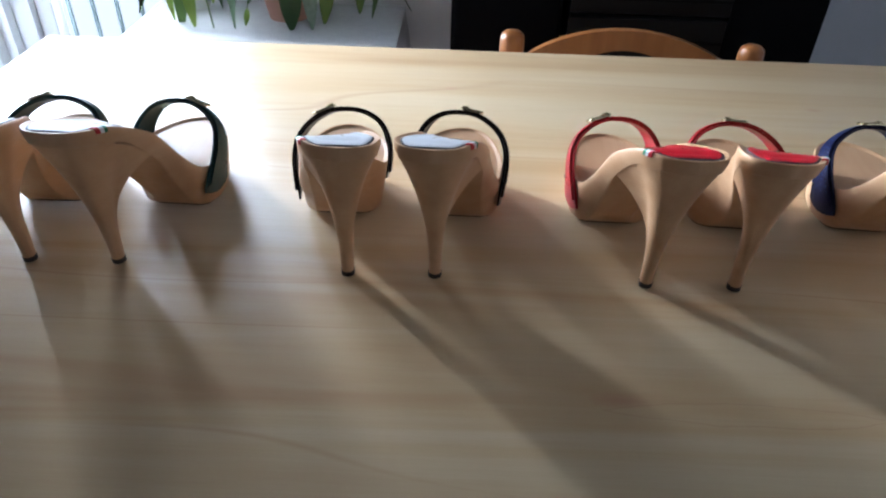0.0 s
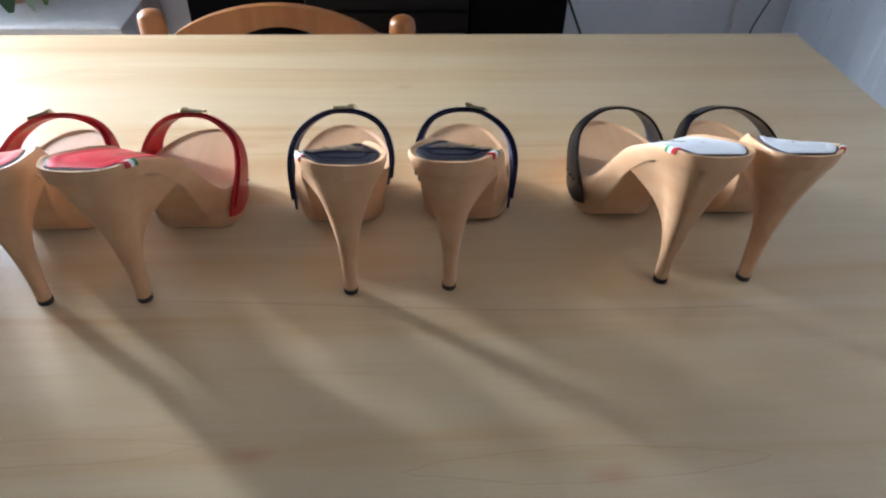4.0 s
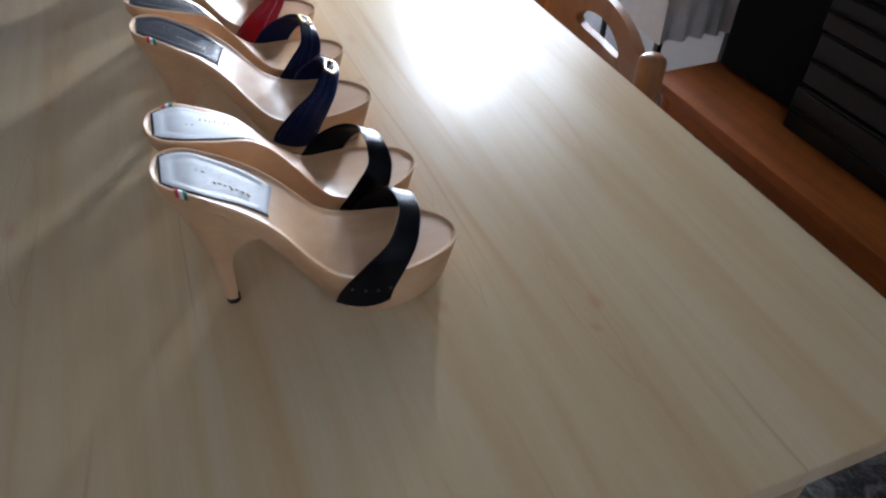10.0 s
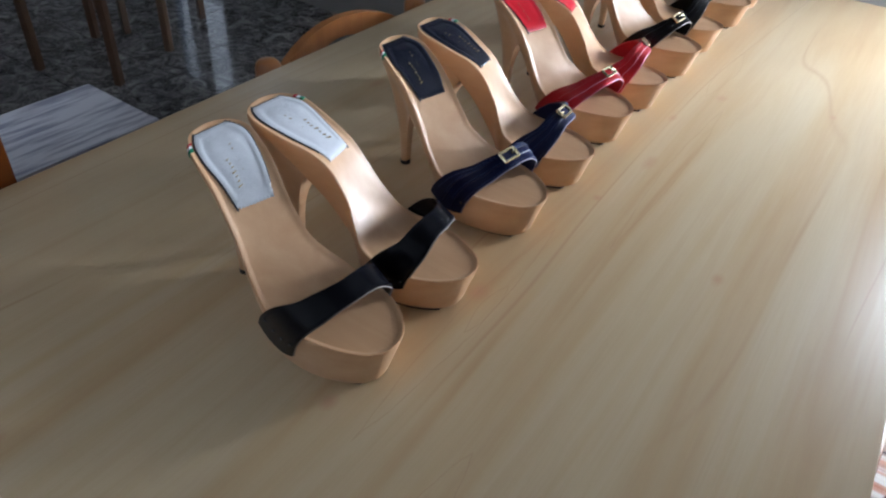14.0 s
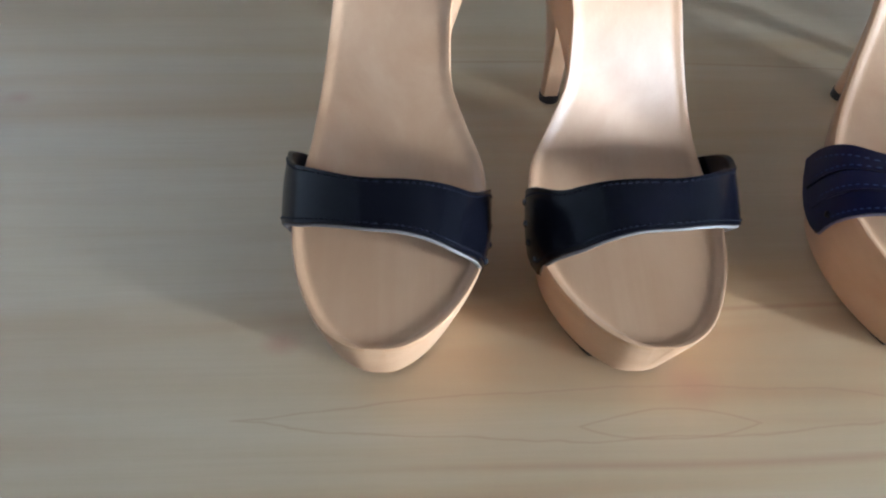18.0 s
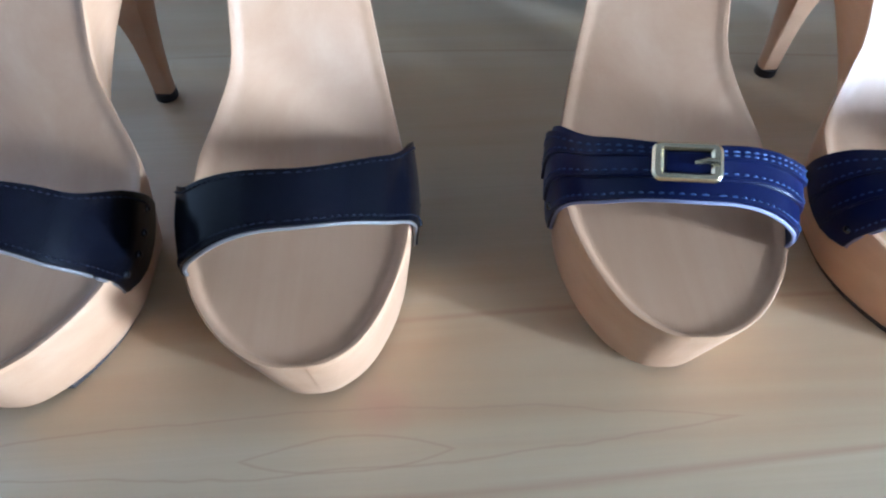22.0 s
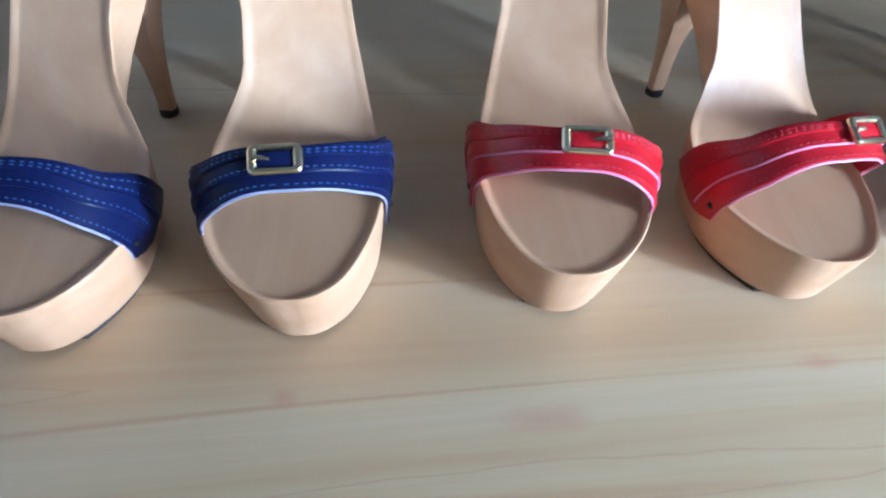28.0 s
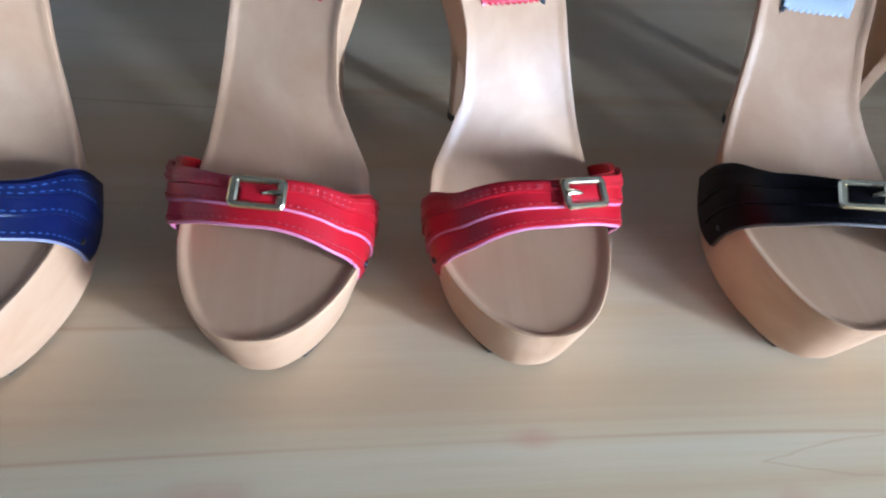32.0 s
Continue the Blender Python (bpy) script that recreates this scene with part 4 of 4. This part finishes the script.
# ---- plant stand ----
M_LACE = material("white_cloth", (0.72, 0.72, 0.72), 0.85)
nl = Nodes(M_LACE)
nl.colour(nl.mix(nl.noise(nl.place(), 40, 4), (0.50, 0.50, 0.51), (0.62, 0.62, 0.61)))
nl.bump(nl.add("ShaderNodeTexVoronoi", {"Vector": nl.place(), "Scale": 140.0}).outputs["Distance"], 0.5, 0.002)
M_IRON = material("black_iron", (0.012, 0.012, 0.013), 0.45, 0.5)
PX0, PX1, PY0, PY1, PZ = -1.10, -0.37, 1.29, 1.63, 0.49
stand = thing("plant_stand", "small black metal table covered by a white cloth", "table")
part("top", box((PX0, PY0, PZ - 0.015), (PX1, PY1, PZ), 0.002), M_IRON, stand, "", False)
for x in (PX0 + 0.03, PX1 - 0.05):
    for y in (PY0 + 0.03, PY1 - 0.05):
        part("leg", box((x, y, FLOOR), (x + 0.018, y + 0.018, PZ - 0.015), 0.002), M_IRON, stand, "", False)
cloth = thing("tablecloth", "white lace cloth hanging over the plant table", "tablecloth")
n = 120
rings = []
for s, zz, amp in ((0.0, PZ + 0.006, 0), (0.5, PZ + 0.006, 0), (1.0, PZ + 0.006, 0.0), (1.03, PZ + 0.002, 0.0), (1.04, PZ - 0.05, 0.006), (1.045, PZ - 0.135, 0.012), (1.042, PZ - 0.136, 0.012), (1.03, PZ - 0.05, 0.006)):
    ring = []
    for k in range(n):
        g = 2 * math.pi * k / n
        cx, cy = (PX0 + PX1) / 2, (PY0 + PY1) / 2
        ux, uy = math.cos(g), math.sin(g)
        q = 1 / max(abs(ux), abs(uy))
        w = 1 + amp * 3 * math.sin(k * 1.1)
        ring.append((cx + (PX1 - PX0) / 2 * ux * q * max(s, 0.001) * w, cy + (PY1 - PY0) / 2 * uy * q * max(s, 0.001) * w, zz))
    rings.append(ring)
part("cloth", loft(rings, False), M_LACE, cloth)

M_POT = material("terracotta", (0.42, 0.22, 0.17), 0.75)
M_SOIL = material("soil", (0.03, 0.02, 0.015), 0.95)
M_LEAF = material("leaf_green", (0.05, 0.12, 0.03), 0.4)
nlf = Nodes(M_LEAF)
nlf.colour(nlf.mix(nlf.add("ShaderNodeObjectInfo").outputs["Random"], (0.022, 0.065, 0.02), (0.11, 0.18, 0.035)))
M_STEM = material("stem_green", (0.08, 0.13, 0.03), 0.5)


def leaf_mesh(length, width, droop):
    rings = []
    for k in range(9):
        u = k / 8
        w = width * math.sin(math.pi * min(0.98, 0.06 + u * 0.92)) ** 0.8 * (1 - 0.35 * u)
        x = length * u
        z = 0.25 * length * u - droop * length * u * u
        rings.append([(x, -w, z + 0.006), (x, 0, z), (x, w, z + 0.006), (x, w, z + 0.0052), (x, 0, z - 0.0008), (x, -w, z + 0.0052)])
    return loft(rings)


def pot_plant(x, y, r, h, leaves, length, label, seed, clay=None):
    rnd = random.Random(seed)
    p = thing("potted_plant", label, "plant", "", pose(x, y, PZ + 0.0065))
    part("pot", turned([(r * 0.72, 0.0), (r, h * 0.82), (r * 1.08, h * 0.83), (r * 1.1, h), (r * 0.98, h), (r * 0.95, h * 0.9)], 28), clay or M_POT, p, "glazed white pot" if clay else "pinkish terracotta pot")
    part("soil", turned([(r * 0.9, h * 0.86), (r * 0.9, h * 0.9)], 20), M_SOIL, p)
    for k in range(leaves):
        a = 2 * math.pi * (k * 0.381 + rnd.random() * 0.08)
        up = rnd.uniform(0.05, 0.22)
        out = rnd.uniform(0.04, 0.16)
        base = Vector((r * 0.3 * math.cos(a), r * 0.3 * math.sin(a), h * 0.88))
        tip = Vector((out * math.cos(a), out * math.sin(a), h * 0.9 + up))
        part("stem", tube([base, (base + tip) / 2 + Vector((0, 0, 0.03)), tip], [0.003, 0.0025, 0.0018], 6), M_STEM, p)
        me = part("leaf", leaf_mesh(length * rnd.uniform(0.7, 1.15), length * rnd.uniform(0.13, 0.2), rnd.uniform(0.7, 1.25)), M_LEAF, p)
        me.matrix_basis = Matrix.Translation(tip) @ Euler((rnd.uniform(-0.4, 0.4), rnd.uniform(-0.2, 0.9), a)).to_matrix().to_4x4()
    return p


def hanging_leaf(parent, top, tip, width, mat, curl=0.02):
    """A drooping leaf from its stalk to its tip, broad in the upper half, folded along the midrib."""
    top, tip = Vector(top), Vector(tip)
    d = tip - top
    wide = Vector((1, 0.35, 0)).normalized()
    nrm = d.cross(wide).normalized()
    rings = []
    for k in range(11):
        u = k / 10
        w = width * math.sin(math.pi * (0.03 + 0.94 * u ** 0.8)) ** 0.85
        c = top + d * u + nrm * (curl * math.sin(math.pi * u))
        rings.append([c - wide * w + nrm * 0.35 * w, c, c + wide * w + nrm * 0.35 * w, c + wide * w + nrm * (0.35 * w - 0.0007), c - nrm * 0.0008, c - wide * w + nrm * (0.35 * w - 0.0007)])
    me = part("leaf", loft(rings), mat, parent)
    part("stem", tube([top + Vector((0, 0.10, 0.02)), top + Vector((0, 0.04, 0.035)), top], [0.0026, 0.0022, 0.0016], 6), M_STEM, parent)
    return me


M_LIME = material("leaf_lime", (0.25, 0.36, 0.04), 0.45)
nlm = Nodes(M_LIME)
nlm.colour(nlm.mix(nlm.noise(nlm.place((40, 40, 12)), 1.0, 3), (0.30, 0.40, 0.06), (0.14, 0.26, 0.03)))
M_SAGE = material("leaf_grey_green", (0.2, 0.28, 0.2), 0.5)
nsg = Nodes(M_SAGE)
nsg.colour(nsg.mix(nsg.noise(nsg.place(), 70, 3), (0.12, 0.20, 0.13), (0.34, 0.42, 0.34)))
broad = pot_plant(-0.69, 1.50, 0.078, 0.124, 18, 0.20, "broad-leaved green house plant in a pinkish terracotta pot", 3)
trail = pot_plant(-0.98, 1.56, 0.053, 0.07, 12, 0.165, "trailing yellow-green house plant in a small white pot", 8, M_TRIM)
def droop(plant, mat, x0, z0, x1, z1, w, y=1.40):
    o = Vector((plant.location.x, plant.location.y, plant.location.z))
    hanging_leaf(plant, Vector((x0, y, z0)) - o, Vector((x1, y - 0.015, z1)) - o, w, mat)


for row in ((-0.660, 0.667, -0.660, 0.492, 0.031), (-0.554, 0.679, -0.566, 0.516, 0.022), (-0.472, 0.691, -0.466, 0.549, 0.018), (-0.413, 0.702, -0.433, 0.537, 0.009), (-0.714, 0.714, -0.737, 0.578, 0.021), (-0.826, 0.655, -0.823, 0.549, 0.012)):
    droop(broad, M_LEAF, *row)
droop(broad, M_SAGE, -0.613, 0.679, -0.601, 0.499, 0.021)
for row in ((-1.003, 0.691, -0.985, 0.511, 0.012), (-0.944, 0.667, -0.932, 0.492, 0.017), (-0.867, 0.691, -0.869, 0.563, 0.015), (-0.782, 0.549, -0.788, 0.504, 0.008)):
    droop(trail, M_LIME, *row)
part("stem", tube([(0.08, -0.17, 0.16), (0.095, -0.178, 0.07), (0.103, -0.18, -0.004)], [0.003, 0.0026, 0.002], 6), M_STEM, trail)

# ---- east wall side: cables ----
M_CABLE = material("cable_black", (0.012, 0.012, 0.012), 0.5)
cab = thing("cable", "thin black cable running down the pale wall to the floor", "cable")
part("lead", tube([(0.83, 1.62, 0.56), (0.86, 1.62, 0.46), (0.90, 1.63, 0.38), (0.96, 1.63, 0.26), (1.02, 1.62, 0.1), (1.04, 1.55, FLOOR + 0.01), (1.14, 1.30, FLOOR + 0.006), (1.30, 1.42, FLOOR + 0.006), (1.5, 1.56, FLOOR + 0.006)], 0.004, 7), M_CABLE, cab)
part("lead", tube([(1.57, 1.645, 0.95), (1.555, 1.645, 0.55), (1.49, 1.645, 0.36), (1.46, 1.64, 0.2), (1.45, 1.63, FLOOR + 0.01)], 0.0025, 7), M_CABLE, cab)
setting("conduit", box((1.415, NORTH - 0.02, FLOOR), (1.44, NORTH, HIGH), 0.002), M_WALL, "painted pipe casing in the wall corner")

# ---- rugs ----
M_RUG = material("rag_rug", (0.4, 0.35, 0.32), 0.95)
nr = Nodes(M_RUG)
st = nr.add("ShaderNodeTexNoise", {"Vector": nr.place((46, 0.6, 1)), "Scale": 1.0, "Detail": 3.0, "Roughness": 0.7}).outputs["Fac"]
hue = nr.noise(nr.place((21, 0.4, 1)), 1.0, 2, 0.6)
cr = nr.ramp(st, [(0.34, (0.05, 0.045, 0.05)), (0.43, (0.30, 0.22, 0.19)), (0.5, (0.52, 0.47, 0.42)), (0.6, (0.62, 0.58, 0.54)), (0.7, (0.22, 0.2, 0.22))])
nr.colour(nr.mix(nr.ramp(hue, [(0.5, (0, 0, 0)), (0.62, (0.8, 0.8, 0.8))]), cr, (0.42, 0.16, 0.09)))
nr.bump(nr.noise(nr.place((500, 90, 1)), 1.0, 2), 0.8, 0.004)


def rug(x0, x1, y0, y1, label):
    r = thing("rag_rug", label, "rug", "rag rugs on the floor")
    rings = []
    nn = 40
    for k in range(nn + 1):
        y = y0 + (y1 - y0) * k / nn
        wob = 0.006 * math.sin(k * 0.9)
        rings.append([(x0 + wob, y, FLOOR + 0.001), (x0 + wob, y, FLOOR + 0.008), (x1 + wob, y, FLOOR + 0.008), (x1 + wob, y, FLOOR + 0.001)])
    part("weave", loft(rings), M_RUG, r)
    return r


rug(1.02, 1.56, -0.9, 1.13, "striped rag rug in white, rust and black")
rug(-1.55, -0.10, 0.35, 1.10, "striped rag rug in white, rust and black")

# ---- south side ----
M_CANE = material("dark_cane", (0.10, 0.045, 0.025), 0.4)
seat = thing("cane_chair", "dark armchair with a woven cane back in a wooden frame", "chair", "", pose(0.985, -0.50, FLOOR, 0, 0, -4))
HALF = 0.30
bmc = bmesh.new()
for k in range(43):
    x = -HALF + 2 * HALF * k / 42
    tube([(x, 0.0, 0.50), (x, 0.002, 0.96)], 0.0036, 5, bmc)
for k in range(32):
    zz = 0.505 + 0.45 * k / 31
    tube([(-HALF, 0.004, zz), (HALF, 0.004, zz)], 0.0036, 5, bmc)
for k in range(-50, 21, 2):
    x0 = 0.0143 * k
    lo, hi = max(-HALF, x0), min(HALF, x0 + 0.45)
    if hi > lo:
        tube([(lo, 0.007, 0.50 + lo - x0), (hi, 0.007, 0.50 + hi - x0)], 0.003, 5, bmc)
        tube([(-lo, 0.009, 0.50 + lo - x0), (-hi, 0.009, 0.50 + hi - x0)], 0.003, 5, bmc)
tagged(part("cane_panel", bmc, M_CANE, seat, "woven dark cane panel"), "woven dark cane panel", "", "", "stuff")
for x in (-HALF - 0.023, HALF + 0.023):
    part("back_post", box((x - 0.02, -0.02, 0.0), (x + 0.02, 0.02, 1.0), 0.006), M_BENCH, seat)
part("top_rail", box((-HALF - 0.003, -0.018, 0.955), (HALF + 0.003, 0.018, 0.995), 0.006), M_BENCH, seat)
part("low_rail", box((-HALF - 0.003, -0.016, 0.465), (HALF + 0.003, 0.016, 0.50), 0.006), M_BENCH, seat)
part("seat", box((-HALF - 0.03, -0.45, 0.40), (HALF + 0.03, -0.022, 0.45), 0.012), M_CANE, seat)
for x in (-HALF, HALF):
    part("front_leg", box((x - 0.018, -0.44, 0.0), (x + 0.018, -0.40, 0.40), 0.004), M_BENCH, seat)

M_PAPER = material("printed_paper", (0.55, 0.55, 0.58), 0.6)
npp = Nodes(M_PAPER)
npp.colour(npp.mix(npp.ramp(npp.noise(npp.place((6, 60, 6)), 1.0, 4), [(0.45, (0, 0, 0)), (0.6, (1, 1, 1))]), (0.62, 0.62, 0.66), (0.28, 0.28, 0.36)))
M_PRED = material("magazine_red", (0.35, 0.03, 0.03), 0.4)
M_PBLUE = material("magazine_blue", (0.05, 0.09, 0.25), 0.4)
stool = thing("stool", "small dark wooden stool carrying papers", "stool")
part("top", box((0.32, -0.84, 0.50), (0.62, -0.52, 0.53), 0.006), M_BENCH, stool)
for x in (0.335, 0.575):
    for y in (-0.825, -0.565):
        part("leg", box((x, y, FLOOR), (x + 0.03, y + 0.03, 0.50), 0.003), M_BENCH, stool)
for k, (dz, mt, rz) in enumerate(((0.012, M_PRED, 4), (0.009, M_PBLUE, -6), (0.014, M_PAPER, 2), (0.008, M_PAPER, -3), (0.012, M_PAPER, 7), (0.010, M_PAPER, -1))):
    z0 = 0.53 + sum((0.012, 0.009, 0.014, 0.008, 0.012, 0.010)[:k])
    mg = thing("magazine", "printed magazine lying in a pile on the stool", "magazine", "pile of magazines", pose(0.47, -0.68, z0, 0, 0, rz))
    part("page_block", box((-0.135, -0.104, 0.0012), (0.134, 0.104, dz - 0.0012), 0.0005), M_PAPER, mg, "", False)
    for za, zb in ((0.0002, 0.0011), (dz - 0.0011, dz - 0.0002)):
        part("cover", box((-0.1365, -0.106, za), (0.1365, 0.106, zb), 0.0003), mt, mg, "", False)
    part("spine", box((-0.1385, -0.106, 0.0002), (-0.137, 0.106, dz - 0.0002), 0.0004), mt, mg, "", False)

M_DARKWOOD = wood("dark_wood", (0.09, 0.045, 0.022), (0.05, 0.022, 0.01), 0.4, "z")
for x, y, rz in ((-0.55, -2.2, 20), (-1.0, -2.5, -15), (0.3, -2.6, 160)):
    d = thing("side_chair", "dark wooden chair standing in the dim part of the room", "chair", "dark chairs in the far room", pose(x, y, FLOOR, 0, 0, rz))
    for lx in (-0.19, 0.17):
        for ly in (-0.19, 0.17):
            part("leg", box((lx, ly, 0.0), (lx + 0.03, ly + 0.03, 0.43 if ly < 0 else 0.9), 0.003), M_DARKWOOD, d, "", False)
    part("seat", box((-0.21, -0.21, 0.43), (0.21, 0.21, 0.46), 0.006), M_DARKWOOD, d)
    part("back_slat", box((-0.16, 0.175, 0.62), (0.17, 0.195, 0.72), 0.004), M_DARKWOOD, d, "", False)
    part("back_slat", box((-0.16, 0.175, 0.8), (0.17, 0.195, 0.88), 0.004), M_DARKWOOD, d, "", False)

# ---- floor tiles ----
tile_mesh = None
STEP = 0.33
for i in range(int((EAST - WEST) / STEP) + 1):
    for j in range(int((NORTH - SOUTH) / STEP) + 1):
        x0, y0 = WEST + i * STEP, NORTH - (j + 1) * STEP
        x1 = min(x0 + STEP, EAST)
        y0 = max(y0, SOUTH)
        if x1 - x0 < 0.02:
            continue
        if tile_mesh is None:
            ob = part("tile", box((0, 0, -0.006), (STEP - 0.003, STEP - 0.003, 0.0), 0.0012), M_FLOOR, floor, "", False)
            tile_mesh = ob.data
        else:
            ob = new("tile", tile_mesh)
            ob.parent = floor
        ob.location = (x0, NORTH - (j + 1) * STEP, FLOOR)
